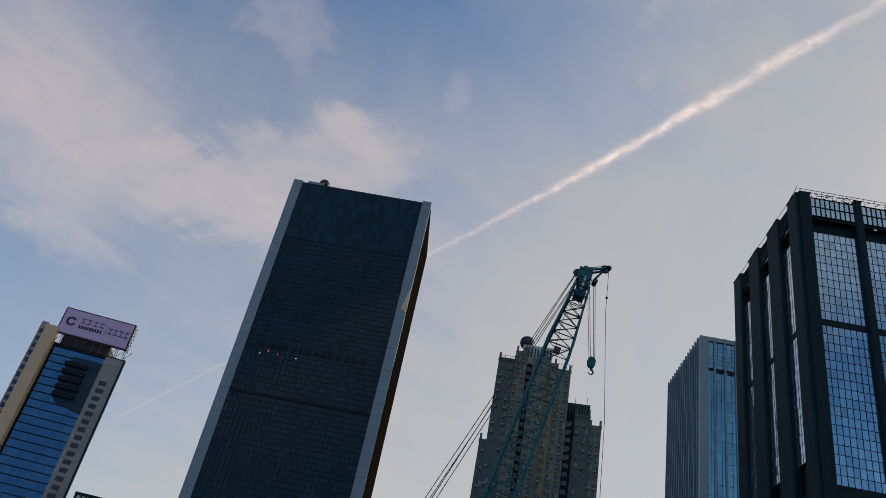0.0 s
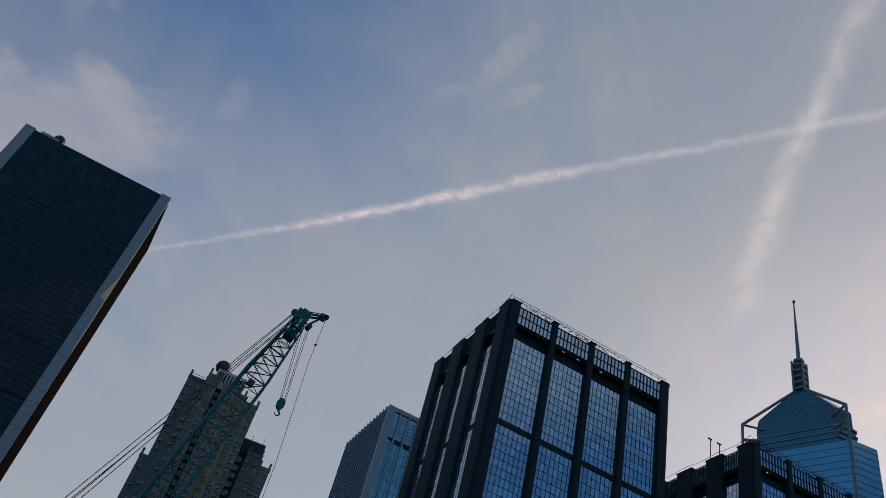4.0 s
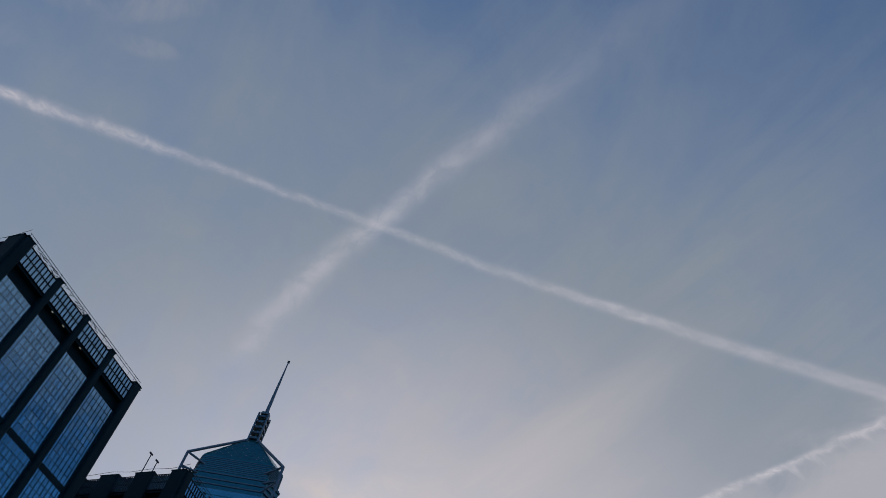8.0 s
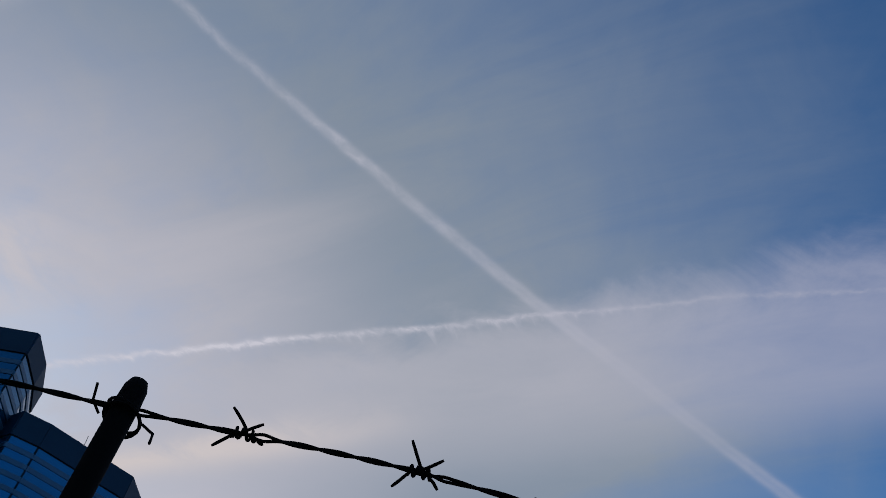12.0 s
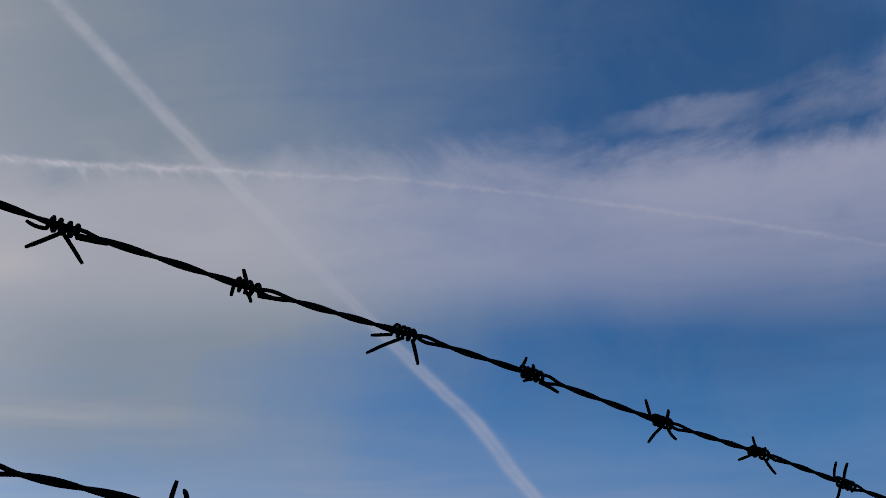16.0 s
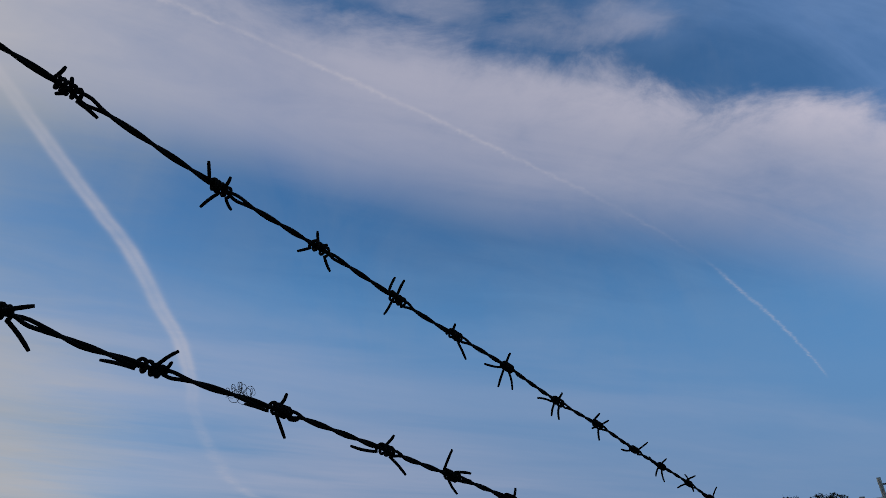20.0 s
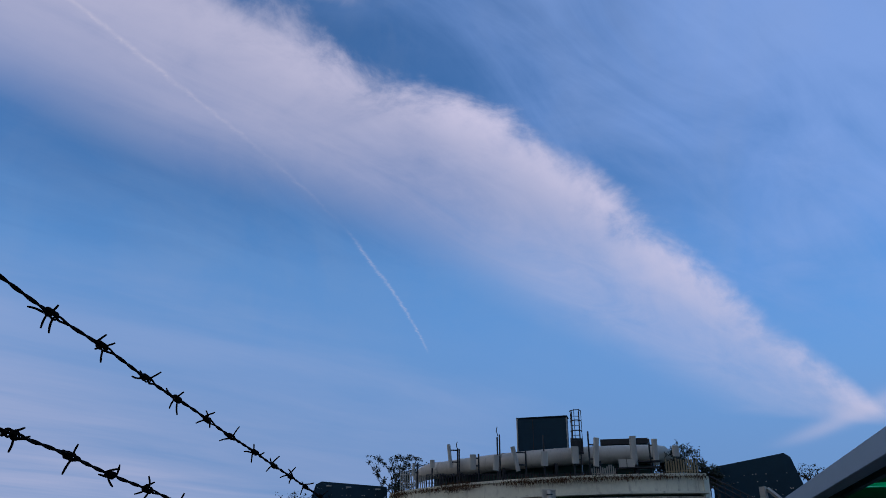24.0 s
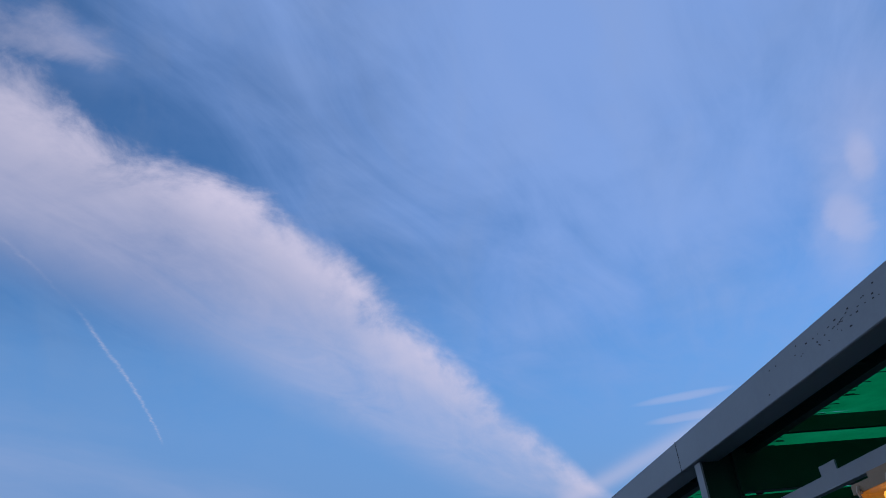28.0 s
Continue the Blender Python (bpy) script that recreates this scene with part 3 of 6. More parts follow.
def black_tower(at, turn, seed, masts, single=False):
    """Dark clad tower: deep piers, bays of square panes, dark bands between."""
    r = rnd(seed)
    t = thing("office_tower", "black clad office tower with deep piers and gridded panes", "office tower", at, turn, "twin black towers")
    W, D, H, PIER = 40.7, 33.0, 106.5, 2.8
    part("core", Shape().box(1.2, W - 1.2, 1.2, D - 1.2, 0, H - 2.5), M_DARK, t)
    faces = [(pose(0, 0, 0), W, 4), (pose(0, D, 0, 0, 0, -90), D, 3), (pose(W, 0, 0, 0, 0, 90), D, 3)]
    zones = [(20, 48.0, 17), (51.0, 78.9, 17), (80.1, 98.6, 11)]
    for m, width, bays in faces:
        flank = m != faces[0][0]
        pitch = (width - PIER) / bays
        swell = 1.3 if flank else -0.7          # the flank's piers are broader
        for i in range(bays + 1):
            xa, xb = i * pitch - (swell if i else 0.0), i * pitch + PIER + (swell if i < bays else 0.0)
            # chamfered pier with a capped head
            prof = [(xa, 0.9), (xa, -0.3), (xa + 0.25, -0.55), (xb - 0.25, -0.55), (xb, -0.3), (xb, 0.9)]
            poly = [(m @ Vector((px, py, 0)))[:2] for px, py in prof]
            part("pier", Shape().prism(poly, 0, H + 0.35 - (0.03 if flank else 0.0)), M_DARK, t)
            part("pier_cap", Shape().box(xa - 0.05, xb + 0.05, -0.62, 1.0, H + 0.35, H + (0.52 if flank else 0.55), m), M_DARK, t)
        for i in range(bays):
            x0, x1 = i * pitch + PIER + swell, (i + 1) * pitch - swell
            # flank glazing ends at 56: a dark reflection below is shaped by leaving it out
            for z0, z1, rows in ([(56.0, 78.9, 14), zones[2]] if flank else zones):
                f = m @ pose(0, 0.3 if flank else 0.4, 0)
                bar = part("mullions", grid_bars(x0, x1, z0, z1, 4 if flank else 8, rows, f, 0.09 if flank else 0.065, 0.03 if flank else 0.08), M_MULLION, t)
                if single and not flank and z0 > 80 and i < 2:
                    panes(x0, x1, z0, z1, 8, rows, f, r, bar)
                else:
                    part("glazing", glazing(x0, x1, z0, z1, 4 if flank else 8, rows, f, r, 0.006), M_GLASS_GRAZE if flank else M_GLASS_GREY, t, "silvery reflective square panes")
            f = m @ pose(0, -0.1, 0)
            bar = part("crown_mullions", grid_bars(x0, x1, 102.0, 106.2, 9, 2, f, 0.14, 0.16), M_MULLION, t)
            if single and m is faces[0][0]:
                panes(x0, x1, 102.0, 106.2, 9, 2, f, r, bar)
            else:
                part("crown_glazing", glazing(x0, x1, 102.2, 106.0, 9, 2, f, r, 0.006), M_GLASS_GREY, t)
            part("soffit", Shape().box(x0, x1, 0.0, 1.3, 101.4, 101.95, m), M_DARK, t)
            for k in range(0 if flank else (i * 2 + seed) % 3):
                xl = x0 + (x1 - x0) * (0.25 + 0.45 * k)
                part("soffit_lamp", Shape().box(xl, xl + 0.5, 0.12, 0.2, 101.3, 101.39, m), M_SOFFITLAMP, t, "small white strip lamp")
            part("spandrel", Shape().box(x0, x1, 0.3, 1.3, 78.95, 80.05, m), M_DARK, t)
            part("spandrel", Shape().box(x0, x1, 0.3, 1.3, 48.1, 50.9, m), M_DARK, t)
    # roof rail
    s = Shape()
    for i in range(21):
        x = 0.5 + i * (W - 1) / 20
        s.tube([(x, 0.1, H), (x, 0.1, H + 1.7)], 0.04, 5)
    for z in (H + 1.1, H + 1.7):
        s.tube([(0.2, 0.1, z), (W - 0.4, 0.1, z)], 0.055, 5)
    part("roof_rail", s, M_STEEL, t, "thin grey roof railing")
    s = Shape().tube([(0, D, H + 1.6), (0, D * 0.84, H + 1.2), (0, D * 0.66, H + 1.75), (0, D * 0.5, H + 1.3), (0, D * 0.33, H + 1.75), (0, D * 0.15, H + 1.4), (0, 0, H + 2.3)], 0.05, 5)
    part("roof_wire", s, M_STEEL, t)
    for i in range(44):
        x = 2.5 + r.random() * (W - 14)
        z = 106.3 + r.random() * 0.9
        part("parapet_pipe", Shape().tube([(x, -0.3, z), (x + r.uniform(0.4, 1.4), -0.35, z + r.uniform(-0.5, 0.5))], 0.07, 4), M_STEEL, t)
    for mx, my, mh in masts:
        s = Shape().tube([(mx, my, H), (mx, my, H + mh)], 0.12, 6)
        s.box(mx - 0.7, mx + 0.5, my - 0.15, my + 0.15, H + mh, H + mh + 0.3)
        part("mast", s, M_STEEL, t, "thin roof mast")
    return t


black_tower((63.2, 114.0, 0), -3.7, 3, [], True)
black_tower((129.3, 111.3, -1.3), -3.7, 4, [(0.4, 13.5, 6.5), (0.4, 10.5, 4.0)])


def dark_glass_tower():
    r = rnd(8)
    t = thing("glass_tower", "tall dark glass tower framed by pale aluminium edges", "office tower", (-60.1, 246.2, 0), -4.3)
    W, D, H, E = 52.5, 27.0, 181.7, 3.4
    part("core", Shape().box(0.6, W - 0.6, 1.0, D, 0, H - 0.6), M_DARK, t)
    front = pose(0, 0.35, 0)
    for z0, z1, rows, mat in ((20, 95.6, 42, M_GLASS_DARK), (96.6, 156.0, 33, M_GLASS_DARK), (156.2, H - 0.8, 6, M_GLASS_DARK)):
        part("glazing", glazing(E, W - E, z0, z1, 30, rows, front, r, 0.0035, 0.05), mat, t, "near-black tinted glass panes")
    for z0, z1, rows in ((20, 95.6, 42), (96.6, 156.0, 33)):
        part("mullions", grid_bars(E, W - E, z0, z1, 30, rows, front, 0.16, 0.1), M_MULLION, t)
    part("band", Shape().box(E, W - E, 0.1, 1.0, 95.6, 96.6), M_MULLION, t)
    s = Shape()
    for i in range(14):
        x = 8 + i * 2.6 + r.uniform(-0.4, 0.4)
        s.box(x, x + 1.5, 0.15, 0.5, 112.2, 114.0)
    part("louvre_row", s, M_MULLION, t)
    for x0 in (0.0, W - E):
        for k in range(46):
            part("edge_panel", Shape().box(x0, x0 + E, -0.25 + r.uniform(-0.01, 0.01), 1.0, 4 * k, min(4 * k + 3.94, H)), M_ALU, t, "pale aluminium corner panel")
    # tan triangle: a sunlit reflection put into its base colour
    part("edge_notch", Shape().quad((W - 2.0, -0.28, 135.0), (W - 0.02, -0.28, 145.0), (W - 0.02, -0.28, 134.0)), M_TAN, t, "corner triangle coloured as a sunlit reflection")
    part("edge_notch", Shape().quad((0.02, -0.28, 140.0), (0.9, -0.28, 138.5), (0.02, -0.28, 148.0)), M_ALU, t)
    part("coping", Shape().box(E, W - E, 0.3, 1.0, H - 0.75, H - 0.35), M_STEEL, t)
    # the flank: ribbed panels, their shade put into a near-black brown
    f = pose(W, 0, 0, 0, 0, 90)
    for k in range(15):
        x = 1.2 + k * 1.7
        part("flank_rib", Shape().box(x, x + 1.45, -0.15, 0.6, 0, H - 2 - 0.3 * k, f), M_FLANK, t, "upright brown flank rib with shade put into its colour")
    # roof plant with a ball
    part("plinth", Shape().box(4.5, 10.5, 3, 8, H, H + 2.6), M_ALU, t)
    part("radome", Shape().ball((10.2, 5, H + 3.6), 2.0), M_STEEL, t, "grey radome ball on the roof", True)
    part("mast", Shape().tube([(6.5, 4, H + 2.6), (6.5, 4, H + 4)], 0.1, 5), M_STEEL, t)
    # obstruction lamps
    for i, x in enumerate((11.5, 14.8, 21.0, 9.0)):
        part("warning_lamp", Shape().ball((x, 0.05, 111.0 - i * 0.4), 0.14, 8, 6), M_LAMPRED if i < 2 else M_LAMPWHITE, t)
    return t


M_LAMPRED = emitter("red warning lamp", (1.0, 0.12, 0.2), 1.2)
M_LAMPWHITE = emitter("white warning lamp", (0.9, 0.9, 1.0), 0.8)
M_LAMPTUBE = emitter("warm discharge tube", (1.0, 0.62, 0.24), 1.6)
dark_glass_tower()


def blue_tower():
    r = rnd(9)
    t = thing("glass_tower", "pale blue glass tower with close vertical fins", "office tower", (95.3, 243.7, 0), -4.5)
    W, D, H = 41.0, 42.0, 151.0
    part("core", Shape().box(0.5, W - 0.5, 0.5, D - 0.5, 0, H - 1), M_DARK, t)
    front, flank = pose(0, 0, 0), pose(0, D, 0, 0, 0, -90)
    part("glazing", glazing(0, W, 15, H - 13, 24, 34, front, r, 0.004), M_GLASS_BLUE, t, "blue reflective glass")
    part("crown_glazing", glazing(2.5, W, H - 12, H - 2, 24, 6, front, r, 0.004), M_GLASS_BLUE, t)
    # flank panes use a much darker glass than the front
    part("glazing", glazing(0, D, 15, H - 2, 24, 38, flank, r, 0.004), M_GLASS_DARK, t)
    part("corner_panel", Shape().box(-0.4, 2.4, -0.4, 1.5, 0, H), M_ALU, t)
    part("parapet", Shape().box(2.4, W, -0.3, 1, H - 1.6, H), M_ALU, t)
    part("parapet", Shape().box(0, D - 1.5, -0.2, 1, H - 1.2, H, flank), M_ALU, t)
    for i in range(11):
        x = 4.3 + i * 3.6
        part("fin", Shape().box(x, x + 0.5, -0.6, 0.3, 0, H), M_ALU, t)
        part("vent", Shape().box(x + 1.1, x + 3.2, -0.1, 0.3, H - 13.8, H - 12.2), M_MULLION, t)
    for i in range(14):
        x = 1.0 + i * 2.9
        part("fin", Shape().box(x, x + 0.4, -0.6, 0.3, 0, H + 0.6, flank), M_FIN, t)
    return t


blue_tower()


def bars(shape, w, h, d, m, rng, y=0.0):
    """A few upright and level strokes that fill a sign's letter box."""
    shape.box(0, w, y - d, y, h * 0.86, h, m)
    shape.box(0, w, y - d, y, 0, h * 0.14, m)
    shape.box(w * 0.42, w * 0.58, y - d, y, 0.14 * h, 0.86 * h, m)


def sign_tower():
    r = rnd(10)
    t = thing("sign_tower", "blue glass tower with sandy fin, stone edge and roof sign", "office tower", (-157.7, 334.4, 0), 7.3)
    part("core", Shape().prism([(-2, 0.8), (32.6, 0.8), (27, 22), (4, 22)], 0, 134), M_DARK, t)
    part("glazing", glazing(2.5, 24.5, 20, 132, 11, 32, pose(0, 0.5, 0), r, 0.006), M_GLASS_DEEP, t, "curved bright blue glass")
    s = Shape()
    for k in range(33):
        s.box(2.5, 24.5, 0.1, 0.6, 20 + k * 3.5, 20.25 + k * 3.5)
    part("floor_lines", s, M_MULLION, t)
    # flat sheet before the glass, the recess's shade put into its dark colour
    part("plant_recess", Shape().quad((11.5, -0.05, 129.5), (24.5, -0.05, 129.5), (24.5, -0.05, 106), (12.5, -0.05, 108.5), (10.4, -0.05, 112)), M_PANEL, t, "flat dark sheet standing for a shaded plant recess")
    for k in range(5):
        z = 111 + k * 3.5
        part("louvre", Shape().box(10.3 - 0.15 * k, 19.5, -1.5, 0.2, z, z + 1.5), M_MULLION, t)
        part("louvre_lip", Shape().box(10.3 - 0.15 * k, 19.5, -1.6, -1.5, z, z + 0.2), M_PANEL, t)
    s = Shape()
    for k in range(34):
        s.box(24.5, 32.2, -0.6, 1.2, 14 + k * 3.5, 14 + k * 3.5 + 3.44)
    part("stone_edge", s, M_STONE, t, "grey stone panels")
    for k in range(31):
        part("window", Shape().box(26.2, 29.3, -0.7, -0.55, 15.0 + k * 3.5, 16.9 + k * 3.5), M_WINDOW, t)
    part("edge_rib", Shape().box(32.2, 32.9, -1.0, 0.5, 0, 133), M_DARK, t)
    # the weak sun doesn't light the fin enough; its bright tan carries the sunlight
    part("fin", Shape().box(-3.6, 1.4, -3.5, 0.9, 0, 139.5), M_TAN, t, "sandy stone fin with sunlight put into its colour")
    s = Shape().box(-6.4, -3.6, -1.5, 8, 0, 141)
    part("side_wall", s, M_STONE, t)
    for k in range(38):
        part("window", Shape().box(-5.8, -4.2, -1.62, -1.5, 6 + k * 3.5, 8 + k * 3.5), M_WINDOW, t)
    # roof sign and its truss
    face = part("sign_face", Shape().box(0.6, 30.4, -0.6, 0.0, 138.6, 150.2), M_PINK, t, "pale mauve sign board")
    s = Shape().box(0.0, 31.0, -0.3, 0.5, 138.0, 138.6).box(0.0, 31.0, -0.3, 0.5, 150.2, 150.8).box(0, 0.6, -0.3, 0.5, 138, 150.8).box(30.4, 31, -0.3, 0.5, 138, 150.8)
    part("sign_frame", s, M_STEEL, t)
    s = Shape()
    for i in range(10):
        x = i * 3.4
        s.tube([(x, 0.3, 133), (x, 0.3, 138)], 0.15, 4).tube([(x, 0.3, 133), (x + 3.4, 0.3, 138)], 0.12, 4)
        s.tube([(x, 4.0, 133), (x, 0.6, 150)], 0.15, 4)
    for k in range(8):
        z = 138 + 1.6 * k
        s.tube([(30.8, 0.5, z), (31.3, 4.2, z + 0.8)], 0.12, 4).tube([(31.3, 4.2, z + 0.8), (30.8, 0.5, z + 1.6)], 0.12, 4)
    part("truss", s, M_STEEL, t, "open steel sign truss")
    part("plant_room", Shape().box(3, 24, 3, 14, 133, 139), M_STEEL, t)
    # emblem: a broken ring, and lettering strokes
    ring = Shape()
    for k in range(20):
        a0, a1 = 0.5 + k * 0.27, 0.5 + (k + 1) * 0.27
        ring.quad(*[(4.4 + q * math.cos(a), -0.66, 144.6 + q * math.sin(a)) for q, a in ((1.2, a0), (2.2, a0), (2.2, a1), (1.2, a1))])
    part("emblem", ring, M_INK, face, "dark broken ring emblem")
    part("divider", Shape().box(19.6, 19.75, -0.7, -0.6, 142.0, 147.0), M_INK, face)
    return t


st = sign_tower()
st = [o for o in st.children if o.name.startswith("sign_face")][0]
for k in range(4):
    s = Shape()
    bars(s, 2.0, 2.4, 0.08, pose(8.2 + k * 2.7, -0.6, 144.9), None)
    part("lettering", s, M_INK, st)
for k in range(4):
    s = Shape()
    bars(s, 1.9, 2.8, 0.08, pose(20.6 + k * 2.35, -0.6, 143.2), None)
    part("lettering", s, M_INK, st)
s = Shape()
for k in range(9):
    s.box(8.2 + k * 1.15, 9.0 + k * 1.15, -0.7, -0.6, 142.3, 143.8)
part("lettering", s, M_INK, st)
low = thing("roof_sign", "dark roof billboard with pale letter strokes below the tower", "roof sign", (-94, 262, 0), 7.3)
part("board", Shape().box(-0.6, 20, 0, 1.5, 0, 59.2), M_DARK, low)
s = Shape()
for k in range(5):
    s.box(0.3 + k * 1.5, 1.3 + k * 1.5, -0.12, 0, 55.6, 58.2)
part("lettering", s, M_ANT, low)


def housing_tower(label, wings, at, turn, roof):
    """Old high-rise flats: stepped wings with small windows, bays and roof tanks."""
    r = rnd(len(wings))
    t = thing("apartment_tower", label, "apartment tower", at, turn, "old beige apartment towers")
    for x0, x1, y0, y1, h, mat, cols in wings:
        part("wing", Shape().box(x0, x1, y0, y1, 0, h), mat, t)
        part("parapet", Shape().box(x0 - 0.15, x1 + 0.15, y0 - 0.15, y0 + 0.3, h - 0.9, h + 0.2), mat, t)
        for px in (x0, x1 - 0.7):
            part("corner_post", Shape().box(px, px + 0.7, y0 - 0.2, y0 + 0.8, h, h + 2.0), mat, t)
        floors = 22
        ww = min(0.75, (x1 - x0) / cols * 0.32)
        s = Shape().box(-ww - 0.1, ww + 0.1, -0.14, 0, -0.12, 0).box(-0.05, 0.05, -0.12, 0, 0, 1.35).box(-ww - 0.08, -ww, -0.1, 0, 0, 1.35).box(ww, ww + 0.08, -0.1, 0, 0, 1.35)
        frame_me = mesh_of(s.v, s.f, M_AIRCON, "window_frame")
        s = Shape().box(-ww, ww, -0.06, 0.1, 0, 1.35)
        pane_me = mesh_of(s.v, s.f, M_WINDOW, "pane")
        s = Shape().box(-ww, -ww + 0.8, -0.7, 0, -0.7, -0.15)
        unit_me = mesh_of(s.v, s.f, M_AIRCON, "air_conditioner")
        s = Shape().box(0, ww, -0.1, 0, 0, 1.35)
        blind_me = mesh_of(s.v, s.f, M_AIRCON, "blind")
        for c in range(cols):
            w = (x1 - x0) / cols
            cx = x0 + (c + 0.5) * w
            for k in range(floors):
                z = h - 3.4 - k * 2.85
                win = shared("window_frame", frame_me, pose(cx, y0, z), t)
                shared("pane", pane_me, pose(0, 0, 0), win)
                if r.random() < 0.55:
                    shared("air_conditioner", unit_me, pose(cx, y0, z), t)
                if r.random() < 0.25:
                    shared("blind", blind_me, pose(0, 0, 0), win)
    for name, shape, mat, text in roof:
        part(name, shape, mat, t, text, name == "radome")
    return t


tank = Shape().box(7.6, 17.6, 1.5, 9, 127.0, 133.9)
ribs = Shape()
for k in range(9):
    ribs.box(8.4 + k * 1.05, 8.85 + k * 1.05, 1.3, 1.5, 129.4, 132.8)
rail = Shape()
for x0, x1, z in ((0.3, 5.6, 127.2), (19.0, 24.6, 127.0)):
    for k in range(7):
        x = x0 + (x1 - x0) * k / 6
        rail.tube([(x, 0.2, z - 1.2), (x, 0.2, z + 0.9)], 0.05, 4)
    rail.tube([(x0, 0.2, z + 0.9), (x1, 0.2, z + 0.9)], 0.06, 4)
# the M_DARK wing lies back in a slot; the slot's shade is its colour
housing_tower("weathered beige apartment tower with stepped wings and roof ball",
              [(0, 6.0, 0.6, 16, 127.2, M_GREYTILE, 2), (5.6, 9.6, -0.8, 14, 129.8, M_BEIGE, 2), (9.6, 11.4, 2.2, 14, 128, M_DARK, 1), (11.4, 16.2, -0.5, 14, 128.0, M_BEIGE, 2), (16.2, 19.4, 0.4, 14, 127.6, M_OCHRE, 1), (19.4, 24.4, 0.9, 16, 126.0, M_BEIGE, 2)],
              (26.3, 245.8, 0), -9.0,
              [("water_tank", tank, M_ANT, "ribbed rooftop tank room"), ("tank_ribs", ribs, M_DARK, ""), ("radome", Shape().ball((8.6, 5.5, 136.7), 2.5), M_STEEL, "dark radome ball"), ("roof_rail", rail, M_STEEL, "")])
tank = Shape().box(0.5, 8.0, 2, 9, 112, 117.0)
ribs = Shape()
for k in range(8):
    ribs.box(0.8 + k * 0.9, 1.2 + k * 0.9, 1.8, 2.0, 112.8, 116.4)
ant = Shape().tube([(3, 4, 117), (3, 4, 120)], 0.06, 4).tube([(6.9, 4, 117), (6.9, 4, 120.5)], 0.06, 4)
# set-back wing in M_DARK again, recess shade put into the colour
housing_tower("lower grey apartment tower with a ribbed tank room",
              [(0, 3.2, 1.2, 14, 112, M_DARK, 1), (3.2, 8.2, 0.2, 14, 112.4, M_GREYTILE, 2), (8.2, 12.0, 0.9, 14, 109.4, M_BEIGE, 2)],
              (50.6, 246.0, 0), -12.0, [("tank_room", tank, M_GREYTILE, "ribbed tank room"), ("tank_ribs", ribs, M_DARK, ""), ("antennas", ant, M_STEEL, "")])
housing_tower("narrow grey apartment tower beside the stepped one", [(0, 3.6, 0, 12, 97.5, M_GREYTILE, 1)], (24.2, 246.5, 0), -7.0, [])


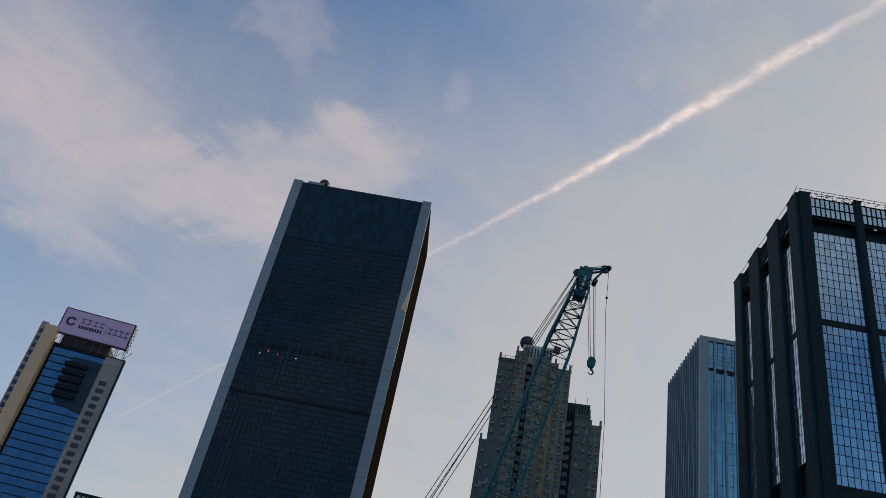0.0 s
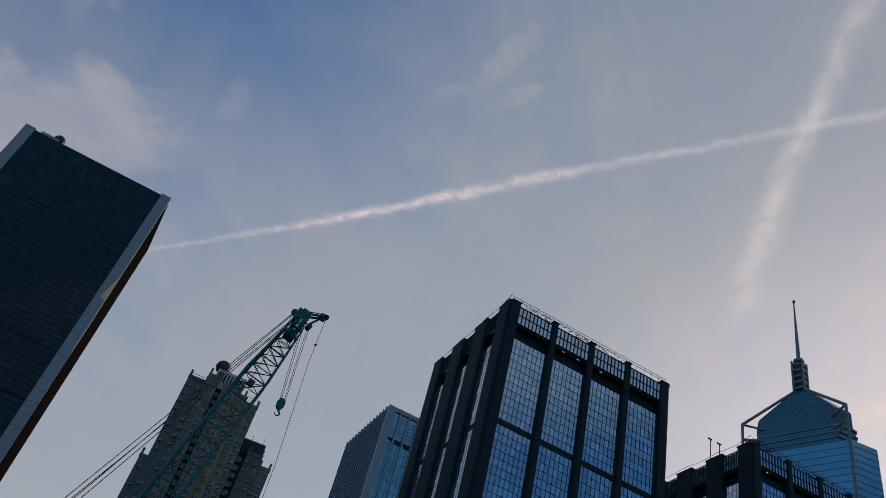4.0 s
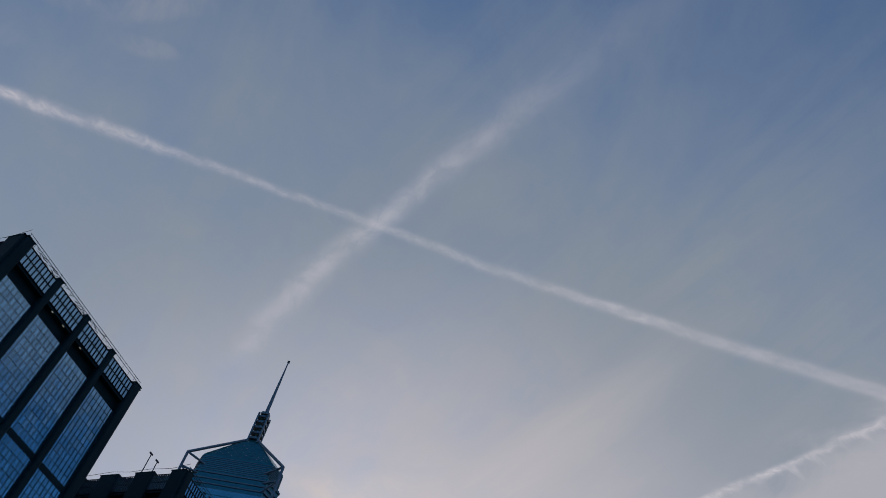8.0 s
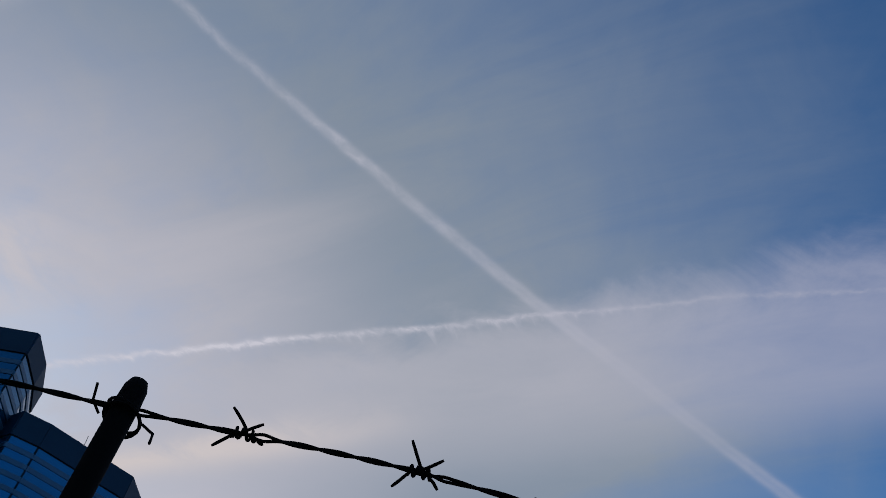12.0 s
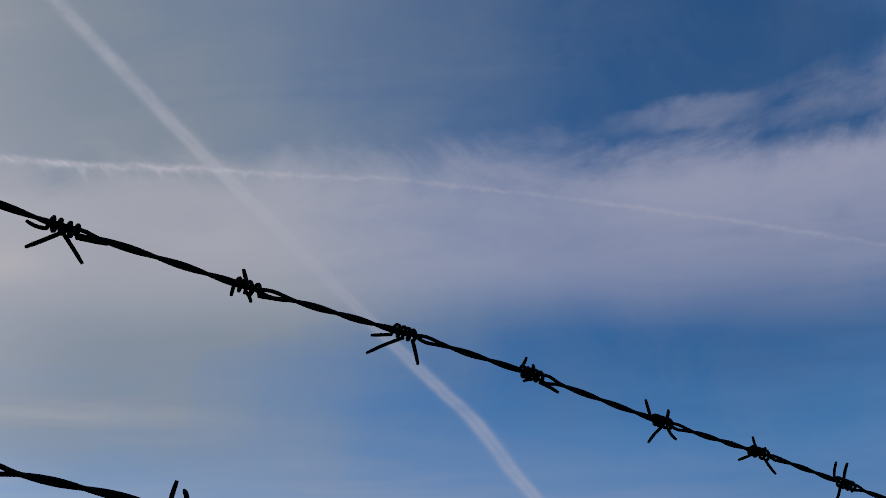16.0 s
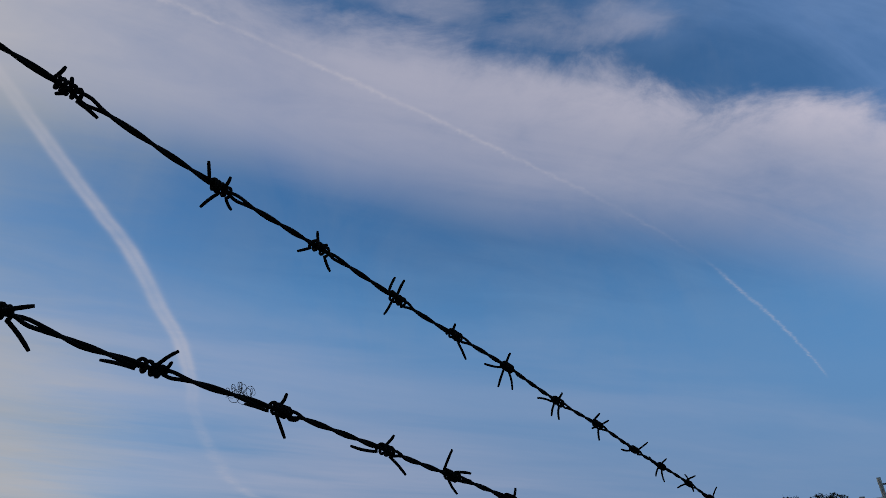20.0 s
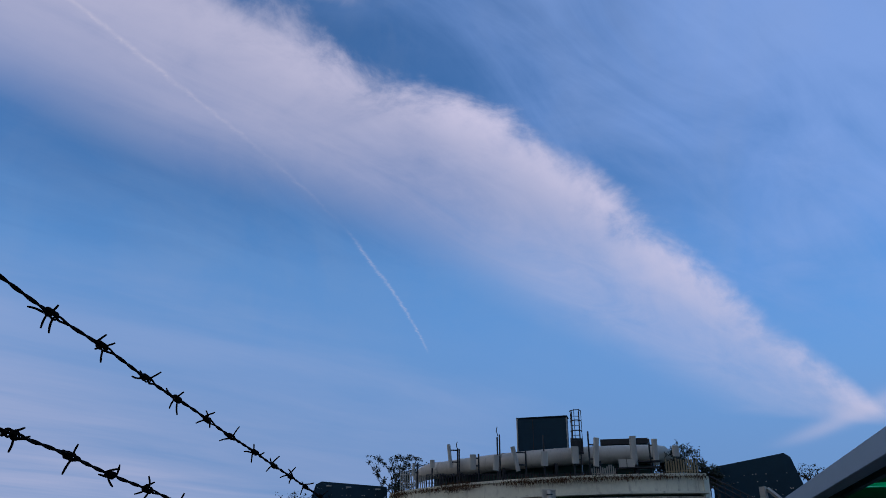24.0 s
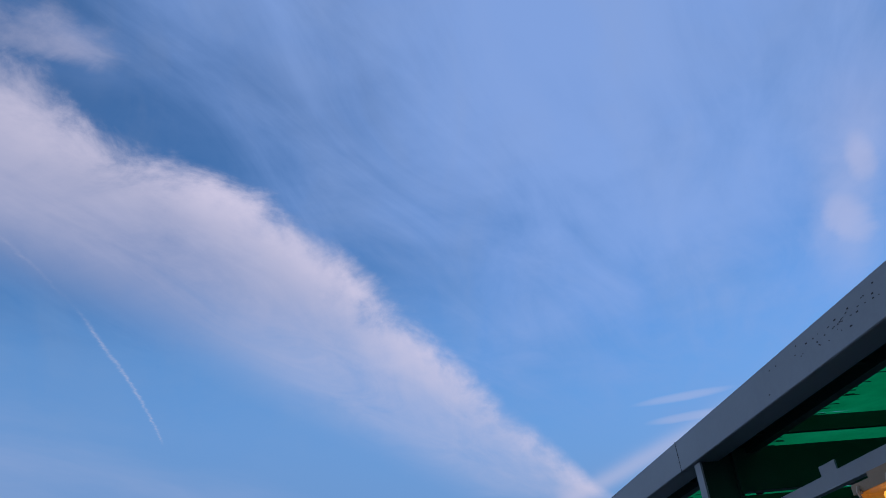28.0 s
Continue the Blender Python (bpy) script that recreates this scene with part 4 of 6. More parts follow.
def lattice_crane():
    """Crawler crane's raking lattice boom with its head, hook and ropes."""
    t = thing("lattice_crane", "teal lattice boom crane with hanging hook block", "crane", (0, 0, 0))
    foot, head = Vector((3.6, 55.0, 3.0)), Vector((11.65, 53.75, 38.0))
    ax = (head - foot).normalized()
    out = Vector((-ax.y, ax.x, 0)).normalized()
    out = Vector((0.1, 1, 0)).normalized()
    side = ax.cross(out).normalized()
    out = side.cross(ax).normalized()
    L = (head - foot).length
    corner = ((1, 1), (1, -1), (-1, -1), (-1, 1))
    taper_at = L - 7.0

    def at(d, c):
        h = 0.95 if d < taper_at else 0.95 - 0.5 * (d - taper_at) / 7.0
        return foot + ax * d + side * (c[0] * h) + out * (c[1] * h)

    for c in corner:
        part("chord", Shape().tube([at(0, c), at(taper_at, c), at(L - 1.5, c)], [0.11, 0.1, 0.07], 8), M_TEAL, t)
    steps = [i * 1.9 for i in range(int(taper_at / 1.9) + 1)]
    steps += [steps[-1] + 0.95 * k for k in range(1, 9)]
    for k in range(len(steps) - 1):
        a, b = steps[k], min(steps[k + 1], L - 1.6)
        for i in range(4):
            c0, c1 = corner[i], corner[(i + 1) % 4]
            q = (at(a, c0), at(b, c1)) if (k + i) % 2 else (at(a, c1), at(b, c0))
            if b > taper_at:
                part("lacing", Shape().tube((at(a, c1), at(b, c0)) if (k + i) % 2 else (at(a, c0), at(b, c1)), 0.03, 5), M_TEALDARK, t)
            part("lacing", Shape().tube(q, 0.034 if b > taper_at else 0.048, 5), M_TEALDARK if b > taper_at else M_TEAL, t)
            part("strut", Shape().tube([at(a, c0), at(a, c1)], 0.036 if b > taper_at else 0.05, 5), M_TEALDARK if b > taper_at else M_TEAL, t)
    # pendant struts lie a little above the back chord
    top = head
    m = Matrix((side, out, ax)).transposed().to_4x4()
    m.translation = top
    s = Shape().box(-0.42, 0.42, -0.5, 0.5, -2.5, -0.1, m)
    s.box(-0.36, 0.42, -0.4, 0.4, 0.0, 0.35, m)
    for sy in (-0.5, 0.44):
        s.box(0.42, 0.7, sy, sy + 0.06, -1.0, 0.1, m)
    part("boom_head", s, M_TEAL, t, "teal plated boom head")
    part("badge", Shape().box(-0.08, 0.1, -0.53, -0.505, -1.9, -0.7, m), M_ANT, t, "pale worn badge bars")
    fwd = Vector((0.95, -0.05, 0.42)).normalized()
    tip = top + fwd * 1.5 + Vector((0, 0, 0.05))
    back = top + Vector((-0.85, 0.1, -0.1))
    s = Shape().tube([top + Vector((0, -0.3, 0.1)), tip + Vector((0, -0.2, 0))], 0.11, 6).tube([top + Vector((0, 0.3, 0.1)), tip + Vector((0, 0.2, 0))], 0.11, 6)
    s.tube([top + Vector((0.5, 0, -0.6)), tip], 0.09, 6)
    part("tip_jib", s, M_TEAL, t)

    def sheave(c, r, w=0.1):
        z = Shape()
        z.tube([Vector(c) + Vector((0, -w, 0)), Vector(c) + Vector((0, w, 0))], r, 18)
        return z
    part("sheave", sheave(tip, 0.34), M_STEEL, t)
    part("sheave", sheave(tip + Vector((0.28, 0, 0.18)), 0.22), M_STEEL, t)
    part("sheave", sheave(back, 0.27), M_STEEL, t)
    part("sheave", sheave(top + Vector((0.62, 0, -0.75)), 0.2, 0.3), M_STEEL, t)
    part("sheave_arm", Shape().tube([top + Vector((-0.3, 0, 0.2)), back], 0.1, 6), M_TEAL, t)
    part("guard_rod", Shape().tube([back + Vector((0, 0, 0.3)), top + Vector((0, 0, 0.5)), tip + Vector((0, 0, 0.3))], 0.035, 5), M_STEEL, t)
    # back-stay ropes
    gantry = Vector((-0.6, 55.4, 11.0))
    for k, dy in enumerate((-0.5, -0.25, 0.25, 0.5)):
        part("stay_rope", Shape().tube([back + Vector((0.25 * (k % 2), dy, -0.25 * (k % 2))), gantry + Vector((0.22 * k, dy, -0.05 * k))], 0.03, 5), M_ROPE, t)
    part("hoist_rope", Shape().tube([back, foot + ax * 9 - side * 1.4], 0.022, 5), M_ROPE, t)
    # hook block
    hook = Vector((12.5, 53.5, 29.6))
    s = Shape()
    for sx in (-0.14, 0.14):
        prof = [(-0.33, 0.55), (-0.42, 0.25), (-0.36, -0.25), (-0.2, -0.5), (0.2, -0.5), (0.36, -0.25), (0.42, 0.25), (0.33, 0.55), (0.12, 0.72), (-0.12, 0.72)]
        b = len(s.v)
        s.v += [tuple(hook + Vector((px, sx - 0.05, pz + 0.55)) * 0.72) for px, pz in prof] + [tuple(hook + Vector((px, sx + 0.05, pz + 0.55)) * 0.72) for px, pz in prof]
        n = len(prof)
        s.f += [tuple(b + i for i in range(n)), tuple(b + n + i for i in reversed(range(n)))] + [(b + i, b + n + i, b + n + (i + 1) % n, b + (i + 1) % n) for i in range(n)]
    block = part("hook_block", s, M_TEAL, t, "teal hook block with cheek plates")
    part("sheave", sheave(hook + Vector((0, 0, 0.47)), 0.25, 0.06), M_STEEL, block)
    arc = [hook + Vector((0, 0, 0.1)), hook + Vector((0.015, 0, -0.07))]
    for k in range(11):
        a = 1.35 - k * 0.42
        arc.append(hook + Vector((0.19 * math.cos(a), 0, -0.3 + 0.19 * math.sin(a))))
    part("hook", Shape().tube(arc, [0.075, 0.075] + [0.075 - 0.004 * k for k in range(11)], 8), M_STEEL, block, "dark forged hook")
    for dx in (-0.28, -0.12, 0.2, 0.34):
        part("hoist_rope", Shape().tube([top + Vector((0.35 + dx * 1.1, dx * 0.3, -0.9)), hook + Vector((dx * 0.7, 0, 0.75))], 0.022, 5), M_ROPE, t)
    part("whip_rope", Shape().tube([tip + Vector((0.3, 0, 0)), tip + Vector((0.3, 0, -4)), Vector((13.75, 53.3, 25.6)), Vector((13.9, 53.3, 12))], 0.02, 5), M_ROPE, t)
    part("rope_stop", Shape().ball(tip + Vector((0.3, 0, -2.6)), 0.11, 8, 6), M_STEEL, t)
    part("anemometer", Shape().box(-0.25, 0.25, -1.1, -0.8, -8.2, -7.7, m), M_STEEL, t)
    # machine under the boom
    part("gantry", Shape().tube([(-3.0, 55.4, 3), gantry], 0.15, 6).tube([(1.0, 55.4, 3), gantry], 0.12, 6), M_TEAL, t)
    part("machine_house", Shape().box(-6, 1.5, 53.6, 57.2, 1.2, 3.4), M_TEAL, t, "teal machine house")
    part("crawler_track", Shape().box(-5.5, 2.5, 52.6, 53.6, 0, 1.2), M_STEEL, t)
    part("crawler_track", Shape().box(-5.5, 2.5, 57.2, 58.2, 0, 1.2), M_STEEL, t)
    return t


lattice_crane()


def spire_tower():
    """Very tall three-sided tower: cut corners, stepped glass crown, open corner frames, pyramid and mast."""
    t = thing("spire_tower", "very tall blue glass tower with pyramid crown and mast", "skyscraper", (355.6, 267.5, 0), -73.4)
    B = 1.7

    def tri(k, cut):
        """Three-sided plan scaled by k, its corners cut back."""
        c = [Vector((-46, -17)), Vector((46, -17)), Vector((0, 62.7))]
        out = []
        for i in range(3):
            p, q, n = c[i], c[(i + 1) % 3], c[(i + 2) % 3]
            e0, e1 = (n - p).normalized(), (q - p).normalized()
            out += [tuple((p + e0 * cut) * k), tuple((p + e1 * cut) * k)]
        return out
    part("shaft", Shape().prism(tri(1.0, 16.0), 0, 258 + B), M_GLASS_BLUE, t, "banded blue glass shaft")
    for k in range(18):
        z = 186 + B + 4 * k
        part("floor_band", Shape().prism(tri(1.004, 16.0), z, z + 0.45), M_TEALGLASS, t)
    part("corner_strip", Shape().box(28.6, 30.2, -17.6, -16.6, 0, 262 + B), M_STEELBLUE, t)
    part("corner_strip", Shape().box(-30.2, -28.6, -17.6, -16.6, 0, 262 + B), M_STEELBLUE, t)
    part("neck", Shape().prism(tri(0.74, 16.0), 258 + B, 273 + B), M_TEALGLASS, t)
    for z in (260, 263.5, 267, 271):
        part("ledge", Shape().prism(tri(0.765, 16.0), z + B, z + 0.8 + B), M_STEELBLUE, t)
    part("lantern", Shape().prism(tri(0.70, 15.0), 273 + B, 284 + B), M_TEALGLASS, t)
    for k in range(8):
        z = 273.6 + B + k * 1.3
        part("lantern_rib", Shape().prism(tri(0.71, 15.0), z, z + 0.35), M_STEELBLUE, t)
    for k in range(9):
        f0, f1 = 0.70 - k * 0.066, 0.70 - (k + 1) * 0.066
        za, zb = 284 + B + k * 2.55, 284 + B + (k + 1) * 2.55
        lo, hi = tri(f0, 15.0), tri(f1 + 0.01, 15.0)
        s = Shape()
        for i in range(6):
            a, b, c, d = lo[i], lo[(i + 1) % 6], hi[(i + 1) % 6], hi[i]
            s.quad((*a, za), (*b, za), (*c, zb - 0.2), (*d, zb - 0.2))
        part("roof_course", s, M_TEALGLASS, t, "teal glass pyramid course")
    for cx, cy in ((-29.5, -17.0), (29.5, -17.0), (0.0, 40.0)):
        n = (cx * 0.62, cy * 0.66)
        for a, b, r in (((cx, cy, 259 + B), (cx, cy, 280 + B), 0.9), ((cx, cy, 280 + B), (cx * 0.09, cy * 0.09, 307 + B), 0.9), ((cx, cy, 280 + B), (*n, 277 + B), 0.75), ((cx, cy, 270 + B), (*n, 270 + B), 0.75), ((cx, cy, 270 + B), (*n, 262 + B), 0.6)):
            part("corner_frame", Shape().tube([a, b], r, 6), M_STEELBLUE, t, "open steel corner frame")

    def sq(r):
        return [(-r, -r * 0.6), (-r * 0.6, -r), (r * 0.6, -r), (r, -r * 0.6), (r, r * 0.6), (r * 0.6, r), (-r * 0.6, r), (-r, r * 0.6)]
    for px, py in ((-3.2, -3.2), (3.2, -3.2), (3.2, 3.2), (-3.2, 3.2)):
        part("cage_post", Shape().box(px - 0.5, px + 0.5, py - 0.5, py + 0.5, 304 + B, 328 + B), M_STEELBLUE, t)
    for k in range(5):
        z = 307 + B + k * 4.4
        part("lamp_deck", Shape().prism(sq(3.6), z, z + 1.3), M_STEELBLUE, t)
        part("lamp_drum", Shape().tube([(0, 0, z + 1.3), (0, 0, z + 3.2)], 2.0, 12), M_TEALGLASS, t)
    part("cage_cap", Shape().prism(sq(2.8), 328 + B, 329.8 + B), M_STEELBLUE, t)
    part("mast", Shape().tube([(0, 0, 327 + B), (0, 0, 342 + B), (0, 0, 377 + B)], [1.3, 1.1, 0.4], 10), M_STEELBLUE, t, "slender tapering mast")
    part("mast_tip", Shape().box(-0.6, 0.9, -0.5, 0.5, 376.6 + B, 378.4 + B), M_STEEL, t)
    return t


M_TEALGLASS = material("teal glass", (0.03, 0.16, 0.19), 0.15, 0.4, 0.3, 0.1, island=0.2)
M_STEELBLUE = material("blue grey steel", (0.12, 0.15, 0.18), 0.5, 0.3)
spire_tower()


def octagon_tower(label, poly, h, seed, clad):
    """Banded tower on a many-sided plan."""
    t = thing("banded_tower", label, "office tower", (0, 0, 0), 0, "banded octagonal towers")
    part("body", Shape().prism(poly, 0, h - 0.1), M_DARK, t)
    r = rnd(seed)
    n = len(poly)
    for i in range(n):
        a, b = Vector(poly[i]), Vector(poly[(i + 1) % n])
        w, ang = (b - a).length, math.degrees(math.atan2(b.y - a.y, b.x - a.x))
        m = face_frame(a, ang)
        cols = max(4, int(w / 1.5))
        for k in range(16):
            z = h - 10.0 - k * 3.6
            band = part("spandrel_band", Shape().box(0, w, -0.35, 0.3, z - 1.45, z - 0.05, m), M_BLUESTONE, t, "blue grey spandrel band")
            part("window_band", Shape().box(0.3, w - 0.3, -0.12, 0.1, z, z + 2.1, m), M_GLASS_DEEP, band)
        part("parapet", Shape().box(0, w, -0.5, 0.4, h - 7.5, h, m), M_PARAPET, t)
    return t


M_PARAPET = material("dark blue grey parapet panel", (0.014, 0.04, 0.07), 0.6, 0.0, 0.2, 0.2, spec=0.15)
M_BLUESTONE = material("blue grey cladding", (0.05, 0.125, 0.2), 0.45, 0.1, 0.2, 0.2, spec=0.3)
octagon_tower("blue banded office tower with a dark parapet", [(228.7, 116.4), (244.6, 129.0), (262, 128.0), (268.0, 108), (258, 90), (238.7, 86.9), (222.3, 87.3)][::-1], 131.7, 5, True)
octagon_tower("lower blue banded tower with dark parapet beside it", [(231.5, 82.0), (235.0, 74.5), (255.0, 50.5), (270.5, 48.0), (290, 60), (285, 95), (250, 98)][::-1], 111.4, 6, True)
mast = thing("roof_mast", "thin bent antenna mast on a tower roof", "antenna", (244, 62, 111.3))
part("rod", Shape().tube([(0, 0, 0), (0.4, 0.2, 4.5)], 0.12, 5), M_STEEL, mast)
part("rod", Shape().tube([(-2.2, 3, 0), (-2.0, 3.2, 3.0)], 0.1, 5), M_STEEL, mast)
tip = thing("crane_tip", "small red jib head of a far tower crane", "crane", (-7.35, 59.5, 0))
part("mast", Shape().tube([(0, 0, 0), (0, 0, 16.4)], 0.16, 6), M_REDPAINT, tip, "red painted crane mast")
part("jib_head", Shape().box(-0.3, 0.3, -0.2, 0.2, 16.2, 16.7).box(-0.12, 0.12, -0.12, 0.12, 16.7, 17.1), M_REDPAINT, tip)


# ---- barbed wire along the fence ----
def barb(rng, ends=None):
    """One barb: two short wires coiled round the strands, four cut ends; ends: their reach along, across and up, in mm."""
    s = Shape()
    if not ends:
        a = rng.uniform(0, TAU)
        ends = []
        for k in range(4):
            b, reach = a + k * TAU / 4 + rng.uniform(-0.5, 0.5), rng.uniform(13, 20)
            ends.append((rng.uniform(-9, 9), reach * math.cos(b), reach * math.sin(b)))
    tips = [Vector(e) * 0.001 for e in ends]
    tips.sort(key=lambda v: v.x)
    for k, (p, q) in enumerate(((tips[0], tips[2]), (tips[1], tips[3]))):
        x0 = (k - 0.5) * 0.0085 + rng.uniform(-0.001, 0.001)
        a0, a1 = math.atan2(p.z, p.y) - 0.9, math.atan2(q.z, q.y) + 0.9
        while a1 < a0 + TAU * 1.55:
            a1 += TAU
        n = 26
        turns = []
        for i in range(n + 1):
            a = a0 + (a1 - a0) * i / n
            turns.append(Vector((x0 - 0.0038 + 0.0076 * i / n, 0.0034 * math.cos(a), 0.0034 * math.sin(a))))

        def run(c, tip, sag):
            """A cut end leaving the coil: a short bend, then nearly straight."""
            d = tip - c
            side = Vector((0, -d.z, d.y)).normalized() * sag
            return [c + d * f + side * math.sin(math.pi * f) for f in (0.12, 0.3, 0.55, 0.8, 1.0)]
        first, end = run(turns[0], p, rng.uniform(-0.0012, 0.0012)), run(turns[-1], q, rng.uniform(-0.0012, 0.0012))
        pts = first[::-1] + turns + end
        s.tube(pts, [0.0009, 0.00115] + [0.0012] * (len(pts) - 4) + [0.00115, 0.0009], 6)
    return s


def barbed_wire(label, p0, step, span, bend, kinks, first, last, offs, ends, seed):
    """Two twisted strands with a barb every step, in a frame whose x runs along the wire; bend: how it strays from a straight line; kinks: lift in mm by barb."""
    rng = random.Random(seed)
    p0, d = Vector(p0), Vector(step)
    L = d.length
    t = thing("barbed_wire", label, "barbed wire", (0, 0, 0), 0, "barbed wires on the fence")
    ax = d.normalized()
    ey = Vector((0, 0, 1)).cross(ax).normalized()
    m = Matrix((ax, ey, ax.cross(ey))).transposed().to_4x4()
    m.translation = p0
    t.matrix_world = m
    where = {k: (k + (offs[k + 1] if -1 <= k < len(offs) - 1 else rng.uniform(-0.08, 0.08))) * L for k in range(first, last)}
    spots = sorted(where.values())

    def stray(x):
        k = (x / L - span / 2) / (span / 2)
        far = max(-1.15, min(k, 1.0))
        z = bend[0] * (far * far - 1) + bend[2] * (far ** 3 - far) + 0.0008 * math.sin(x * 27 + seed)
        z += 0.001 * float(np.interp(x / L, list(kinks), list(kinks.values())))
        y = bend[1] * (far * far - 1) + 0.0008 * math.cos(x * 23 + seed)
        return y, z

    slack = [rng.uniform(0.7, 1.5) for k in spots]
    for ph in (0.0, math.pi):
        pts = []
        n = int((last - first) * L / 0.0035)
        for i in range(n + 1):
            x = first * L + (last - first) * L * i / n
            a = ph + TAU * (x + 0.006 * math.sin(x * 19 + seed)) / 0.056
            near, loose = min((abs(x - q - 0.013), f) for q, f in zip(spots, slack))
            r = 0.00098 + 0.0012 * loose * math.exp(-(near / 0.007) ** 2)
            y, z = stray(x)
            pts.append((x, r * math.cos(a) + y, r * math.sin(a) + z))
        part("strand", Shape().tube(pts, 0.0012, 7), M_RUST, t, "", True)
    for k in range(first, last):
        o = part("barb", barb(rng, ends.get(k)), M_RUST, t, "", True)
        y, z = stray(where[k])
        o.matrix_local = pose(where[k], y, z)
    return t


UPPER_ENDS = {
    1: ((-11, -11, 12), (12, -7, 7), (-20, 9, -9), (14, 3, -3)), 2: ((-10, -12, 16), (14, -11, 7), (-17, 13, -8), (14, 3, -8)),
    3: ((-17, 5, 0), (-13, 13, -10), (15, 7, -13), (23, -4, -4)), 4: ((-5, -4, 8), (-6, 7, -4), (5, 3, -7), (22, -7, -5)),
    5: ((-17, 11, -2), (-16, 18, -11), (14, 6, -15), (7, -4, 0)), 6: ((-6, -4, 9), (-1, -4, 5), (20, -3, -9), (-3, 5, -4))}
UPPER_ENDS.update({
    7: ((-13, 0, 14), (1, -7, 7), (-3, 13, -12), (11, -1, -11)), 8: ((-7, -3, 10), (-10, 12, -4), (13, -1, -14), (3, -5, 3)),
    9: ((-8, -3, 16), (-3, -9, 14), (-1, 12, -12), (4, -2, -4)), 10: ((-4, -3, 9), (15, -3, -19), (-6, 6, 3), (5, -3, -4)),
    11: ((-4, -6, 12), (-14, 18, 2), (3, 12, -18), (12, 1, -20)), 12: ((-1, -6, 9), (-14, 18, 3), (3, 10, -14), (9, 4, -17)),
    13: ((-4, -5, 12), (5, -12, 5), (-2, 7, -4), (9, 3, -16)), 14: ((2, -18, 8), (-6, 15, 1), (6, -7, -6), (-6, 6, 8)),
    15: ((-11, 12, 12), (-2, -9, 9), (3, 10, -12), (10, 1, -19))})
LOWER_ENDS = {
    2: ((-8, 0, 8), (-4, 8, -6), (13, 1, -16), (16, -7, -8)), 3: ((-20, 11, 7), (12, -13, 3), (20, -4, -16), (-3, 5, -3)),
    4: ((5, -15, 9), (5, -11, 3), (-18, 22, 3), (4, -1, -4)), 5: ((-2, -6, 10), (9, 2, -16), (-15, 18, 3), (9, -8, -5)),
    6: ((-1, -8, 10), (16, -8, -16), (-16, 21, 2), (4, -4, -2)), 7: ((-9, -6, 19), (8, -14, 2), (11, -12, -3), (9, 0, -13)),
    8: ((-2, -7, 9), (-10, 15, 7), (11, -19, -7), (-4, 10, 1)), 9: ((1, -11, 6), (-3, 8, 0), (6, -15, -1), (7, 4, -15))}
barbed_wire("taut rusty barbed wire, upper line on the fence", (0.4640, 0.3051, 0.2737 + 1.7), (-0.014568, -0.098838, -0.00369), 22, (-0.0171, -0.0153, 0.0083), {0: 1, 1: 1.4, 2: 1.8, 2.4: 0.5, 3: -2.2, 4: -2.9, 4.6: 0, 5: 1.7, 6: 1.5, 7: 0}, -6, 46,
            (-0.06, 0.03, -0.1, 0.13, -0.01, -0.02, -0.02, -0.06, 0.08, 0.05, 0.04, -0.09, -0.15, -0.02, -0.03, 0.07, 0.0, 0.01), UPPER_ENDS, 4)
barbed_wire("slack rusty barbed wire, lower line on the fence", (0.4523, 0.0111, 0.1521 + 1.7), (-0.015098, -0.097353, -0.003523), 12, (0.0, 0.0152, -0.0066), {1: 0, 2: 1.2, 2.6: 0, 3: -0.5, 3.5: -3, 4: -1.6, 5: 0, 6: 0.5, 7: -1.9, 9: -2.2, 12: 0}, -9, 44,
            (0.0, 0.0, 0.01, -0.04, 0.04, -0.05, -0.02, 0.09, -0.01, 0.0), LOWER_ENDS, 7)

post = thing("fence_post", "slim rusted iron fence post with rounded top", "fence post", (0.418, 0.347, 0))
post.matrix_world = pose(0.418, 0.347, 0, 1.5, 1.03, 0)
s = Shape().tube([(0, 0, 0), (0, 0, 1.977), (0, 0, 1.987), (0, 0, 1.993), (0, 0, 1.995)], [0.0088, 0.0088, 0.0082, 0.006, 0.002], 18)
part("shaft", s, M_RUST, post, "", True)
s = Shape()
for k in range(3):
    pts = [(0.006 + 0.018 * math.cos(a), 0.0125 * math.sin(a), 1.962 + 0.005 * k + 0.006 * math.sin(a * 0.5 + k)) for a in [i * 0.33 for i in range(20)]]
    s.tube(pts, 0.0012, 6)
s.tube([(0.008, 0.016, 1.966), (0.002, 0.022, 1.971), (-0.002, 0.024, 1.982)], 0.001, 6)
s.tube([(0.005, -0.014, 1.966), (0.002, -0.024, 1.96), (-0.004, -0.026, 1.95)], 0.001, 6)
part("tie_wire", s, M_RUST, post, "twisted tie wire")
post2 = copy_thing(post, pose(-0.19, -4.2, -0.17))

tuft = thing("dry_tendril", "curled dry tendril caught on the lower wire", "plant debris", (0.3708, -0.4497, 1.8378))
rng = random.Random(5)
for k in range(7):
    pts, p, a, b = [], Vector((0, rng.uniform(-0.012, 0.012), 0)), rng.uniform(0, 6), rng.uniform(-0.5, 1.0)
    for i in range(26):
        pts.append(tuple(p))
        a += rng.uniform(0.3, 0.75)
        p = p + Vector((0.0012 * math.sin(b), 0.0028 * math.cos(a), 0.0028 * math.sin(a) + 0.0003))
    part("tendril", Shape().tube([Vector(q) * 0.62 for q in pts], 0.00018, 4), M_BARK, tuft)


